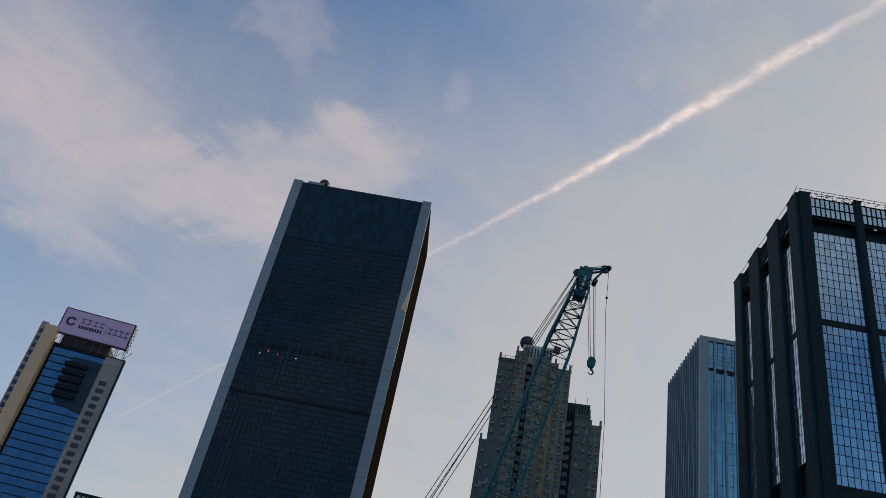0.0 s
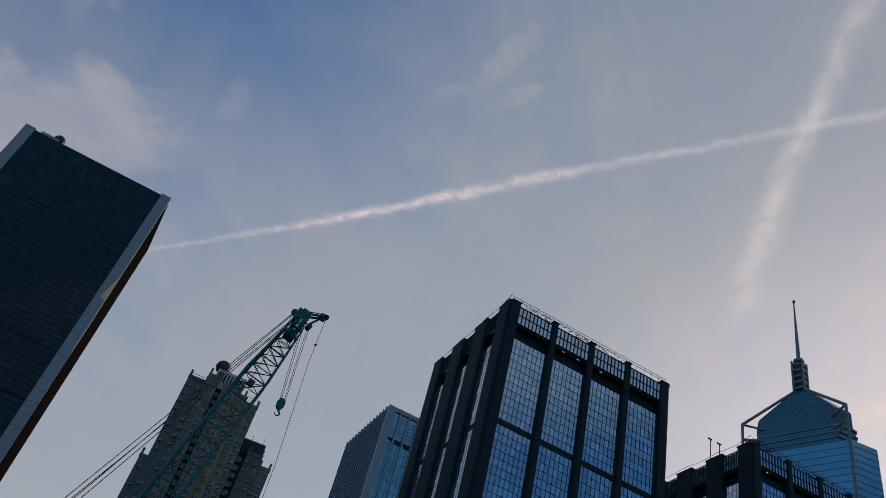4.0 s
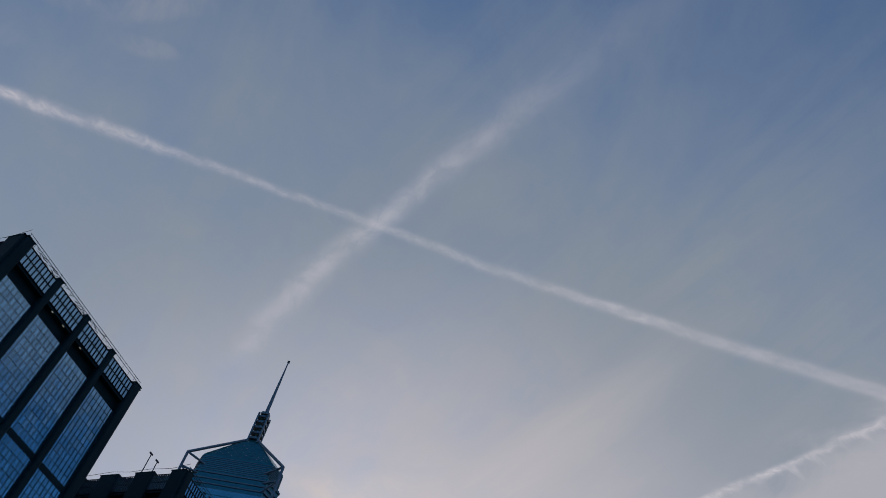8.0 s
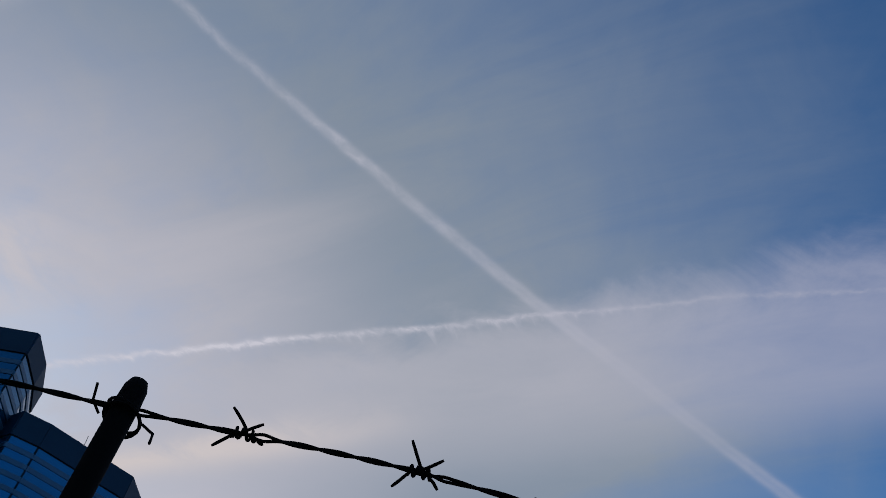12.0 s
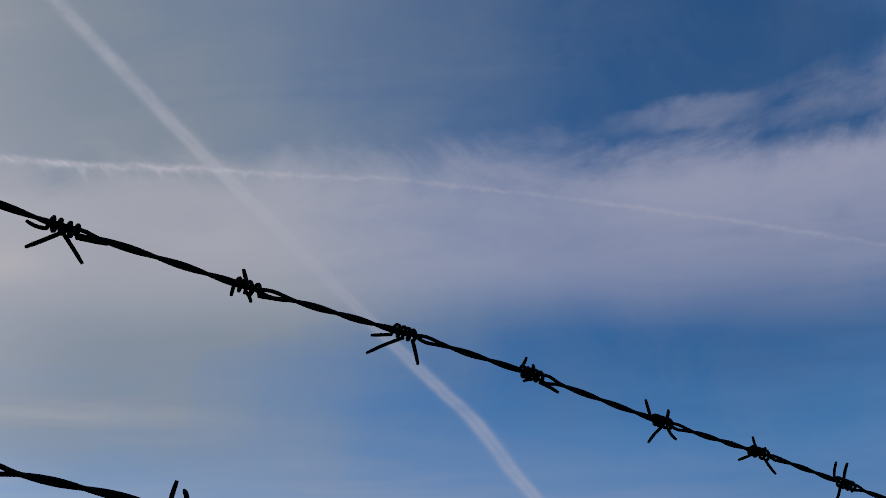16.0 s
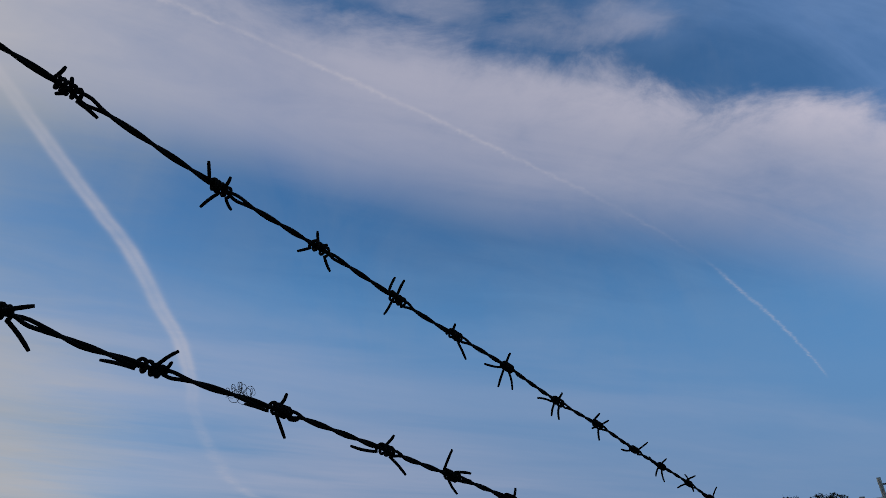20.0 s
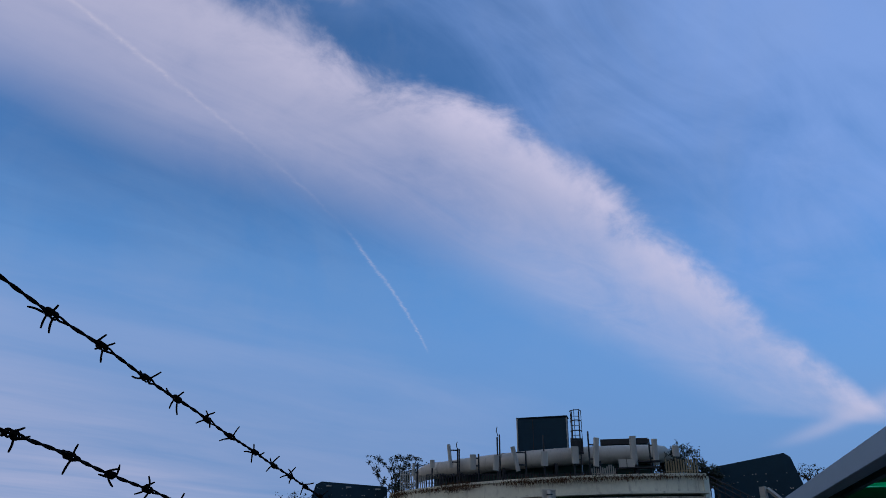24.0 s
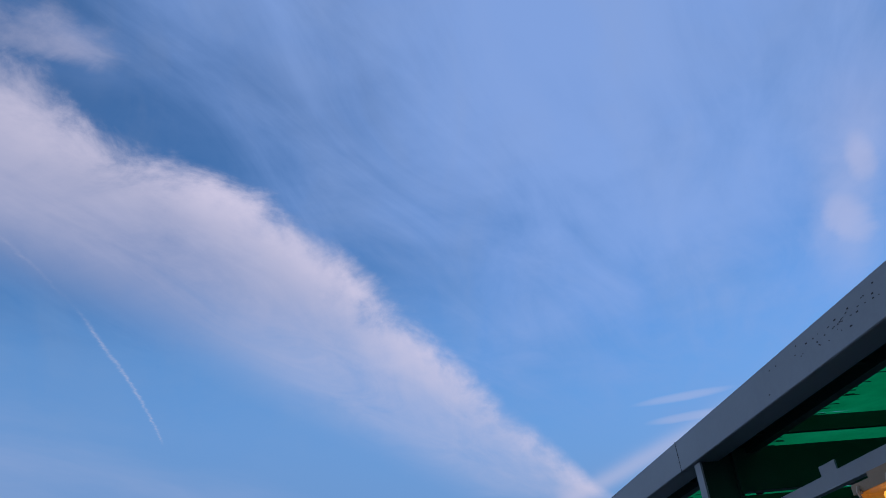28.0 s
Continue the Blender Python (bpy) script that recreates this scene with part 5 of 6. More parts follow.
# ---- canopy over the walkway ----
def canopy():
    t = thing("canopy", "grey steel walkway canopy with green translucent roof sheets", "canopy", (-3.303, -2.622, 1.7))
    ax = Vector((-1.62, -6.9, 0)).normalized()
    m = Matrix((ax, Vector((ax.y, -ax.x, 0)), Vector((0, 0, 1)))).transposed().to_4x4()
    m.translation = (-3.303, -2.622, 1.7)
    t.matrix_world = m
    X0, X1 = -4.5, 11.6
    # fascia: two lengths of channel with a welded butt joint
    for a, b in ((X0, 3.025), (3.03, 8.6), (8.605, X1)):
        s, prof = Shape(), [(0.0, 1.372), (0.006, 1.366), (0.2, 1.366), (0.2, 1.378), (0.012, 1.378), (0.012, 1.588), (0.2, 1.588), (0.2, 1.6), (0.006, 1.6), (0.0, 1.594)]
        s.v = [(x, y, z) for x in (a, b) for y, z in prof]
        s.f = [(i, (i + 1) % 10, 10 + (i + 1) % 10, 10 + i) for i in range(10)] + [tuple(reversed(range(10))), tuple(range(10, 20))]
        beam = part("fascia", s, M_BLUEGREY, t, "blue grey painted channel beam")
        if a < 3 < b + 0.1:
            front = beam
    s = Shape().tube([(3.027 + rng.uniform(-0.003, 0.003), -0.001, 1.362 + k * 0.00675) for k in range(36)], [rng.uniform(0.0008, 0.0035) for k in range(36)], 6)
    part("weld_bead", s, M_STEEL, front)
    for k in range(34):
        x, z = 0.55 + rng.gauss(0, 0.25), 1.5 + rng.gauss(0, 0.022)
        part("paint_chip", Shape().box(x, x + rng.uniform(0.004, 0.02), -0.0025, 0.001, z, z + rng.uniform(0.003, 0.008)), M_STEEL, front)
    for k in range(14):
        x, z = rng.uniform(-2, 3), 1.37 + rng.random() * 0.21
        part("paint_chip", Shape().box(x, x + 0.012, -0.0025, 0.001, z, z + 0.006), M_STEEL, front)
    # gutter and lip: the dark band behind the fascia, shade put into their colour
    part("gutter", Shape().box(X0, X1, 0.2, 0.5, 1.47, 1.56), M_GREENBLACK, t, "gutter with its shade put into near-black green")
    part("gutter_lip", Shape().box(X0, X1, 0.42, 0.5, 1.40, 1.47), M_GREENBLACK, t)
    def back(x):
        """Where the slanting rear edge of the roof lies."""
        return 3.75 + (9.5 - x) * 0.56

    # flat roof: slim cross purlins with green sheets between, their edge ragged over the gutter
    for k in range(13):
        x = 2.4 + 1.4 * (k - 5)
        prof = [(0, 1.556), (0, 1.445), (0.045, 1.445), (0.045, 1.452), (0.008, 1.456), (0.008, 1.549), (0.04, 1.552), (0.04, 1.556)]
        sh = Shape()
        sh.v = [(x + px, y, z) for y in (0.3, back(x)) for px, z in prof]
        sh.f = [(i, (i + 1) % 8, 8 + (i + 1) % 8, 8 + i) for i in range(8)] + [tuple(reversed(range(8))), tuple(range(8, 16))]
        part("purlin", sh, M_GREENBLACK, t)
        sh, cols, rows = Shape(), 10, 14
        for a in range(cols + 1):
            for b in range(rows + 1):
                y = 0.52 + (back(x + 1.4 * a / cols) - 0.52) * b / rows + (rng.uniform(-0.06, 0.10) if b == 0 else 0)
                sh.v.append((x + 1.4 * a / cols, y, 1.562 + 0.008 * math.cos(TAU * a / cols) + 0.004 * noise.noise((x + a, b * 0.6, 0))))
        for a in range(cols):
            for b in range(rows):
                o = a * (rows + 1) + b
                sh.f.append((o, o + 1, o + rows + 2, o + rows + 1))
        part("roof_sheet", sh, M_GREENSHEET, t, "translucent green roof sheet", True)
    for k in range(110):
        x, y = rng.uniform(0.5, 9), 0.78 + abs(rng.gauss(0, 0.09))
        w, l = rng.uniform(0.004, 0.012), rng.uniform(0.03, 0.12)
        part("leaf_litter", Shape().box(x, x + w, y - l, y + 0.03, 1.545, 1.549), M_GREENBLACK, t)
    for a, b in (((9.3, 3.22, 1.43), (-4.0, 1.64, 1.43)), ((7.9, 4.05, 1.42), (-4.0, 2.2, 1.42))):
        part("roof_brace", Shape().tube([a, b], 0.055, 10), M_GREENBLACK, t)
    # posts: pale flange towards the path, deep dark web
    for x in (2.73, 9.1, -3.5):
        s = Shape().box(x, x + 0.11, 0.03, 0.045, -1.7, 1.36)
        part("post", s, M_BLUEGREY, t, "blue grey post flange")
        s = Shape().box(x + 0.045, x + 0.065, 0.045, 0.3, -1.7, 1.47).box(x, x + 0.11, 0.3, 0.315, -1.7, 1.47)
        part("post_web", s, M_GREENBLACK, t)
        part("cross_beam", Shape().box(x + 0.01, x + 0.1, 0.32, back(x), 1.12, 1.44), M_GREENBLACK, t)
    s = Shape().box(X0, X1, 0.34, 0.40, 0.88, 0.97)
    part("lamp_rail", s, M_BLUEGREY, t, "blue grey lamp rail")
    for x in (1.12, 5.0, 8.88, -2.76):
        part("lamp_bracket", Shape().box(x + 0.43, x + 0.62, 0.355, 0.365, 0.97, 1.035), M_BLUEGREY, t)
        body = part("lamp_body", Shape().box(x - 0.82, x + 0.22, 0.272, 0.508, 0.775, 0.83).box(x - 0.72, x + 0.12, 0.33, 0.45, 0.83, 0.88), M_LAMPBODY, t, "dull bronze bulkhead lamp housing")
        g = Shape()
        for i in range(17):
            f = i / 16
            close = 1 - abs(2 * f - 1) ** 6
            for j in range(11):
                q = j / 10 * math.pi
                wide, fall = 0.112 * (0.8 + 0.2 * close), 0.105 * (0.35 + 0.65 * close)
                g.v.append((x - 0.8 + 1.0 * f, 0.39 + wide * math.copysign(abs(math.cos(q)) ** 0.6, math.cos(q)), 0.775 - fall * math.sin(q) ** 0.6))
        for i in range(16):
            for j in range(10):
                g.f.append((i * 11 + j, i * 11 + j + 1, (i + 1) * 11 + j + 1, (i + 1) * 11 + j))
        g.f += [tuple(range(11)), tuple(16 * 11 + k for k in reversed(range(11)))]
        part("lamp_glass", g, M_LAMPGLASS, body, "glowing amber lamp glass", True)
        part("lamp_tube", Shape().tube([(x - 0.68, 0.39, 0.735), (x + 0.08, 0.39, 0.735)], 0.03, 10), M_LAMPTUBE, body, "bright warm discharge tube")
        for f in (0.06, 0.35, 0.65, 0.94):
            xc = x - 0.8 + f
            part("lamp_clip", Shape().tube([(xc, 0.265, 0.81), (xc, 0.252, 0.78), (xc, 0.262, 0.745)], 0.008, 6).box(xc - 0.015, xc + 0.015, 0.256, 0.271, 0.765, 0.785), M_ANT, body, "bright metal clip")
    part("end_beam", Shape().box(11.0, 11.1, 0.3, back(11.0), 1.1, 1.44), M_GREENBLACK, t)
    tilt = pose(9.5, back(9.5), 0, 0, 0, math.degrees(math.atan(-0.56)))
    part("edge_beam", Shape().box(-16.0, 2.0, -0.06, 0.06, 1.1, 1.556, tilt), M_GREENBLACK, t)
    for x in (7.65, 3.2, -1.2):
        part("back_post", Shape().box(x, x + 0.12, back(x) - 0.06, back(x) + 0.06, -1.7, 1.1), M_GREENBLACK, t)
    for k in range(9):
        for y in (1.5, 3.1):
            x = 3.9 + 0.93 * k + 0.2 * (y > 2)
            part("bolt_box", Shape().tube([(x, y, 1.552), (x, y, 1.50), (x, y, 1.485)], [0.045, 0.045, 0.03], 8), M_STEEL, t)
    return t


def sheet_material():
    m = bpy.data.materials.new("green translucent sheet")
    m.use_nodes = True
    t = m.node_tree
    t.nodes.clear()
    co = t.nodes.new("ShaderNodeTexCoord")
    dirt = clouds(t, co.outputs["Object"], 3.0, 6, 0.6)
    col = mix_rgb(t, dirt.step(0.35, 0.7), (0.0, 0.46, 0.11), (0.005, 0.6, 0.16))
    tra, dif = t.nodes.new("ShaderNodeBsdfTranslucent"), t.nodes.new("ShaderNodeBsdfPrincipled")
    dif.inputs["Roughness"].default_value = 0.3
    t.links.new(col, tra.inputs[0]), t.links.new(col, dif.inputs["Base Color"])
    mix, out = t.nodes.new("ShaderNodeMixShader"), t.nodes.new("ShaderNodeOutputMaterial")
    mix.inputs[0].default_value = 0.15
    t.links.new(tra.outputs[0], mix.inputs[1]), t.links.new(dif.outputs[0], mix.inputs[2])
    t.links.new(mix.outputs[0], out.inputs[0])
    return m


M_GREENSHEET = sheet_material()


def lamp_glass_material():
    """Amber ribbed glass: the tube shows through it, and the glass itself is lit up."""
    m = bpy.data.materials.new("lit amber lamp glass")
    m.use_nodes = True
    t = m.node_tree
    t.nodes.clear()
    glow, clear, gloss = t.nodes.new("ShaderNodeEmission"), t.nodes.new("ShaderNodeBsdfTransparent"), t.nodes.new("ShaderNodeBsdfGlossy")
    co = t.nodes.new("ShaderNodeTexCoord")
    grime = clouds(t, co.outputs["Object"], 9.0, 5, 0.6)
    glow.inputs[0].default_value = (1.0, 0.36, 0.05, 1)
    t.links.new(grime.step(0.3, 0.7, 0.3, 0.2).out, glow.inputs[1])
    clear.inputs[0].default_value = (1.0, 0.66, 0.25, 1)
    gloss.inputs["Roughness"].default_value = 0.15
    a, b = t.nodes.new("ShaderNodeMixShader"), t.nodes.new("ShaderNodeMixShader")
    a.inputs[0].default_value, b.inputs[0].default_value = 0.5, 0.05
    t.links.new(clear.outputs[0], a.inputs[1]), t.links.new(glow.outputs[0], a.inputs[2])
    t.links.new(a.outputs[0], b.inputs[1]), t.links.new(gloss.outputs[0], b.inputs[2])
    out = t.nodes.new("ShaderNodeOutputMaterial")
    t.links.new(b.outputs[0], out.inputs[0])
    return m


M_LAMPGLASS = lamp_glass_material()
canopy()


# ---- white building with its roof plant ----
def arc_at(f, back=0.0):
    """Point on the bowed front: f from 0 at its east end to 1 at its west end."""
    cx, cy, rad = ARC
    a = ARC_A0 + (ARC_A1 - ARC_A0) * f
    return Vector((cx + (rad - back) * math.cos(a), cy + (rad - back) * math.sin(a), 0))


def circle_through(a, b, c):
    d = 2 * (a[0] * (b[1] - c[1]) + b[0] * (c[1] - a[1]) + c[0] * (a[1] - b[1]))
    s = [p[0] ** 2 + p[1] ** 2 for p in (a, b, c)]
    x = (s[0] * (b[1] - c[1]) + s[1] * (c[1] - a[1]) + s[2] * (a[1] - b[1])) / d
    y = (s[0] * (c[0] - b[0]) + s[1] * (a[0] - c[0]) + s[2] * (b[0] - a[0])) / d
    return x, y, math.hypot(a[0] - x, a[1] - y)


ENDS = ((1.95, -60.4), (-7.6, -52.4), (-17.4, -50.1))
ARC = circle_through(*ENDS)
ARC_A0, ARC_A1 = (math.atan2(p[1] - ARC[1], p[0] - ARC[0]) for p in (ENDS[0], ENDS[2]))


def bowed(z0, z1, out0, out1, f0=0.0, f1=1.0, n=28):
    """A bowed course of the front, between two depths behind its face."""
    s = Shape()
    for i in range(n + 1):
        f = f0 + (f1 - f0) * i / n
        a, b = arc_at(f, out0), arc_at(f, out1)
        s.v += [(a.x, a.y, z0), (b.x, b.y, z0), (b.x, b.y, z1), (a.x, a.y, z1)]
    for i in range(n):
        o = i * 4
        for j in range(4):
            s.f.append((o + j, o + (j + 1) % 4, o + 4 + (j + 1) % 4, o + 4 + j))
    s.f += [(0, 3, 2, 1), (n * 4, n * 4 + 1, n * 4 + 2, n * 4 + 3)]
    return s


B = 1.7
white = thing("plant_building", "white rendered building with bowed front and stained parapet", "building", (0, 0, 0))
part("parapet", bowed(6.55 + B, 7.45 + B, 0.0, 0.5), M_WHITEWALL, white, "stained white bowed parapet")
part("coping", bowed(7.45 + B, 7.6 + B, -0.12, 0.6), M_WHITEWALL, white)
part("ledge", bowed(6.42 + B, 6.55 + B, -0.25, 0.5), M_WHITEWALL, white)
# gap course and inner wall: shade under the ledge put into their dark colours
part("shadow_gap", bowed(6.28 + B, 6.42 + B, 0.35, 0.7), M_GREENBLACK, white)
part("lintel", bowed(5.75 + B, 6.28 + B, 0.05, 0.7), M_WHITEWALL, white)
part("wall", bowed(0, 5.75 + B, 1.4, 2.0), M_GREYTILE, white, "inner wall coloured dark for the shade under the lintel")
# roof top is out of view; made dark so the duct's underside stays dark
part("roof", bowed(6.9 + B, 7.1 + B, 0.5, 16.0), M_STEEL, white, "unseen roof, dark to cut light bounced onto the duct")
for f in (0.08, 0.87):
    p = arc_at(f, 0.2)
    m = pose(p.x, p.y, 0, 0, 0, math.degrees(ARC_A0 + (ARC_A1 - ARC_A0) * f) - 90)
    part("pilaster", Shape().box(-0.25, 0.25, -0.6, 0.25, 0, 6.2 + B, m), M_WHITEWALL, white)
part("end_wall", Shape().box(-0.2, 0.2, -14, 0, 0, 7.45 + B, pose(*arc_at(1.0)[:2], 0, 0, 0, 22)), M_WHITEWALL, white)
part("end_wall", Shape().box(-0.2, 0.2, -14, 0, 0, 7.45 + B, pose(*arc_at(0.0)[:2], 0, 0, 0, -40)), M_WHITEWALL, white)

def on(x, z, k=1.0, lift=0.0):
    """Place on the roof: x and z of a sight line at 52 m, k: how much further out it stands."""
    k += 0.14 * min(1.0, max(0.0, (x + 7.5) / 9.2)) ** 1.4 if k >= 1.0 else 0.0
    return Vector((-0.09 + x * k, -0.13 - math.sqrt(52 * 52 - x * x) * k, 1.68 + z * k + lift))


def upright(name, x0, x1, z0, z1, k, deep, mat, parent, label=""):
    """A box that faces the yard between two sight lines."""
    a, b = on(x0, z0, k), on(x1, z1, k)
    s = Shape()
    m = pose(a.x, a.y, 0, 0, 0, math.degrees(math.atan2(b.y - a.y, b.x - a.x)))
    w = math.hypot(b.x - a.x, b.y - a.y)
    s.box(0, w, -0.02, deep, a.z, b.z, m)
    return part(name, s, mat, parent, label)


ROOF = 8.75
col = thing("vent_column", "grey square vent column in front of the wall", "vent", (0, 0, 0))
c0 = on(-7.9, 0, 0.985)
part("shaft", Shape().box(c0.x - 0.38, c0.x + 0.38, c0.y - 0.3, c0.y + 0.3, 0, 8.25), M_ANT, col)
part("cap", Shape().box(c0.x - 0.4, c0.x + 0.4, c0.y - 0.34, c0.y + 0.34, 8.25, 8.33), M_ANT, col)
part("riser_pipe", Shape().tube([(c0.x, c0.y + 0.36, 0), (c0.x, c0.y + 0.36, 8.28)], 0.13, 16), M_PIPE, col, "pale round riser pipe", True)
for z in (5.2, 6.6, 8.0):
    part("pipe_clip", Shape().box(c0.x - 0.17, c0.x + 0.17, c0.y + 0.3, c0.y + 0.5, z, z + 0.05), M_STEEL, col)

# big duct along the roof, its ends turned away
duct = thing("roof_duct", "fat off-white painted duct lying along the roof", "duct", (0, 0, 0))
KD = 1.05
line = [on(0.1, 7.6, KD + 0.03), on(-0.35, 7.82, KD + 0.012), on(-0.9, 7.96, KD + 0.002)] + [on(x, 8.82 - 0.0074 * (x + 12.0) ** 2, KD) for x in (-1.6, -3, -4.5, -6, -7.5, -9, -10.5, -12, -13.3, -14.2)] + [on(-14.75, 8.74, KD + 0.006), on(-15.05, 8.55, KD + 0.02)]
part("pipe", Shape().tube(line, [0.42, 0.52, 0.565] + [0.57] * 10 + [0.52, 0.4], 24), M_PIPE, duct, "", True)
for x in (-1.3, -2.6, -5.2, -8.4, -11.0, -13.2):
    p, q = on(x, 8.82 - 0.0074 * (x + 12.0) ** 2, KD), on(x - 0.07, 8.82 - 0.0074 * (x - 0.07 + 12.0) ** 2, KD)
    part("joint_ring", Shape().tube([p, q], 0.6, 24), M_PIPE, duct)
    part("saddle", Shape().box(p.x - 0.1, p.x + 0.1, p.y - 0.4, p.y + 0.4, ROOF, p.z - 0.4), M_STEEL, duct)
# added low wall, near-black to give the shade beneath the duct
back = thing("plinth_wall", "low black wall added for the shade under the duct", "wall", (0, 0, 0))
for x0, x1 in ((-0.9, -4.0), (-4.05, -7.0), (-7.05, -10.0), (-10.05, -14.2)):
    upright("plinth", x0, x1, 6.8, 8.25, 1.065, 0.4, M_GREENBLACK, back)

box = thing("rooftop_cabinet", "tall dark green sheet metal plant cabinet", "plant cabinet", (0, 0, 0))
upright("body", -6.14, -9.22, 6.7, 11.24, 1.075, 0.9, M_PANEL, box)
upright("lid", -6.08, -9.28, 11.24, 11.3, 1.073, 1.0, M_PANEL, box)
upright("seam", -7.1, -7.14, 6.8, 11.2, 1.0742, 0.03, M_STEEL, box)
upright("frame_edge", -6.1, -6.16, 6.7, 11.26, 1.0735, 0.04, M_ANT, box)
upright("frame_edge", -9.2, -9.26, 6.7, 11.26, 1.0735, 0.04, M_ANT, box)

lad = thing("caged_ladder", "dark steel ladder with safety cage hoops", "ladder", (0, 0, 0))
lc = on(-9.78, 7.0, 1.03)
lad.matrix_world = pose(lc.x, lc.y, ROOF)
for dx in (-0.24, 0.24):
    part("stile", Shape().tube([(dx, 0, 0), (dx, 0, 4.85)], 0.04, 6), M_STEEL, lad)
for k in range(15):
    part("rung", Shape().tube([(-0.24, 0, 0.2 + k * 0.31), (0.24, 0, 0.2 + k * 0.31)], 0.022, 5), M_STEEL, lad)
for k in range(5):
    z = 2.2 + k * 0.66
    pts = [(0.36 * math.cos(a), 0.05 + 0.5 * math.sin(a), z) for a in [math.pi * i / 8 for i in range(9)]]
    part("hoop", Shape().tube(pts, 0.03, 5), M_STEEL, lad)
for a in (0.3, 1.1, 2.0, 2.85):
    part("cage_strap", Shape().tube([(0.36 * math.cos(a), 0.05 + 0.5 * math.sin(a), 2.2), (0.36 * math.cos(a), 0.05 + 0.5 * math.sin(a), 4.9)], 0.022, 5), M_STEEL, lad)
part("guard_plate", Shape().box(-0.4, 0.4, 0.0, 0.06, 2.1, 3.1), M_STEEL, lad)

slab = thing("roof_slab", "long low dark plant housing behind the duct", "plant housing", (0, 0, 0))
upright("housing", -11.3, -13.9, 6.7, 9.4, 1.08, 1.2, M_GREENBLACK, slab)
upright("lid", -11.2, -14.0, 9.43, 9.76, 1.075, 1.3, M_STEEL, slab)


def panel_antenna(x, z0, z1, w, lean=0.0, pole_top=None, pole_dx=0.3, k=1.02):
    base, p = on(x, z0, k), on(x, z1, k)
    t = thing("panel_antenna", "pale grey panel antenna on a dark roof pole", "antenna", (p.x, p.y, ROOF), 0, "panel antennas on the roof")
    h = p.z - base.z
    m = pose(0, 0.1, base.z - ROOF + h / 2, 0, lean, 0)
    s = Shape()
    prof = [(-w / 2, -0.06), (w / 2, -0.06), (w / 2, 0.05), (w / 2 - 0.06, 0.1), (-w / 2 + 0.06, 0.1), (-w / 2, 0.05)]
    for z in (-h / 2, h / 2):
        s.v += [tuple(m @ Vector((px, py, z))) for px, py in prof]
    s.f += [(i, (i + 1) % 6, 6 + (i + 1) % 6, 6 + i) for i in range(6)] + [tuple(reversed(range(6))), tuple(6 + i for i in range(6))]
    part("radome", s, M_ANT, t)
    top = on(x, pole_top if pole_top else z1 - 0.1, k).z - ROOF
    pole = part("pole", Shape().tube([(pole_dx, -0.1, -0.1), (pole_dx, -0.1, top)], 0.055, 8), M_STEEL, t)
    for f in (0.25, 0.75):
        z = base.z - ROOF + h * f
        part("clamp", Shape().box(min(0, pole_dx), max(0.05, pole_dx + 0.05), -0.12, -0.04, z, z + 0.08), M_STEEL, pole)


for a in ((0.4, 7.6, 8.4, 0.2, 0, 8.45, -0.25), (-0.75, 8.1, 8.6, 0.32, 0, 8.5, 0.0), (-1.85, 8.1, 9.57, 0.24, 6, 9.35, -0.55), (-3.3, 8.0, 8.93, 0.42, 0, 9.0, -0.4), (-4.75, 7.95, 8.88, 0.36, -3, 10.05, -0.12), (-5.95, 7.9, 9.42, 0.28, 12, 9.2, -0.7),
          (-7.75, 8.2, 9.08, 0.42, -1, 10.15, 0.0), (-9.62, 8.3, 9.35, 0.46, 0, 8.9, 0.05), (-10.9, 8.1, 9.86, 0.34, -4, 10.3, 0.42), (-13.1, 8.15, 9.88, 0.4, 0, 9.8, 0.0), (-14.35, 8.1, 9.65, 0.34, 1, 9.7, 0.3), (-15.5, 8.55, 9.2, 0.4, 0, 9.1, 0.0)):
    panel_antenna(*a)

for x, top in ((-5.0, 10.2), (0.15, 8.35), (-2.45, 9.3)):
    p = on(x, top, 1.03)
    rod = thing("roof_aerial", "thin dark aerial rod standing on the roof", "antenna", (p.x, p.y, ROOF), 0, "aerial rods")
    part("rod", Shape().tube([(0, 0, -0.1), (0, 0, p.z - ROOF)], 0.05, 6), M_STEEL, rod)
    part("loop", Shape().tube([(0.1, 0, p.z - ROOF - 0.1), (0.2, 0, p.z - ROOF + 0.25), (0.14, 0, p.z - ROOF + 0.5)], 0.03, 5), M_STEEL, rod)
cab = thing("equipment_box", "pale equipment boxes on a low roof frame", "equipment box", (0, 0, 0))
upright("box", -12.2, -12.65, 7.98, 8.45, 1.015, -0.4, M_ANT, cab)
upright("box", -12.7, -13.15, 7.98, 8.45, 1.015, -0.4, M_ANT, cab)
upright("frame", -12.0, -14.6, 7.9, 7.97, 1.015, -0.4, M_STEEL, cab)
for x in (-12.0, -13.2, -14.5):
    upright("frame_leg", x, x - 0.08, 6.85, 7.9, 1.015, -0.1, M_STEEL, cab)
upright("hood", -13.3, -14.6, 8.25, 8.33, 1.015, -0.4, M_STEEL, cab)


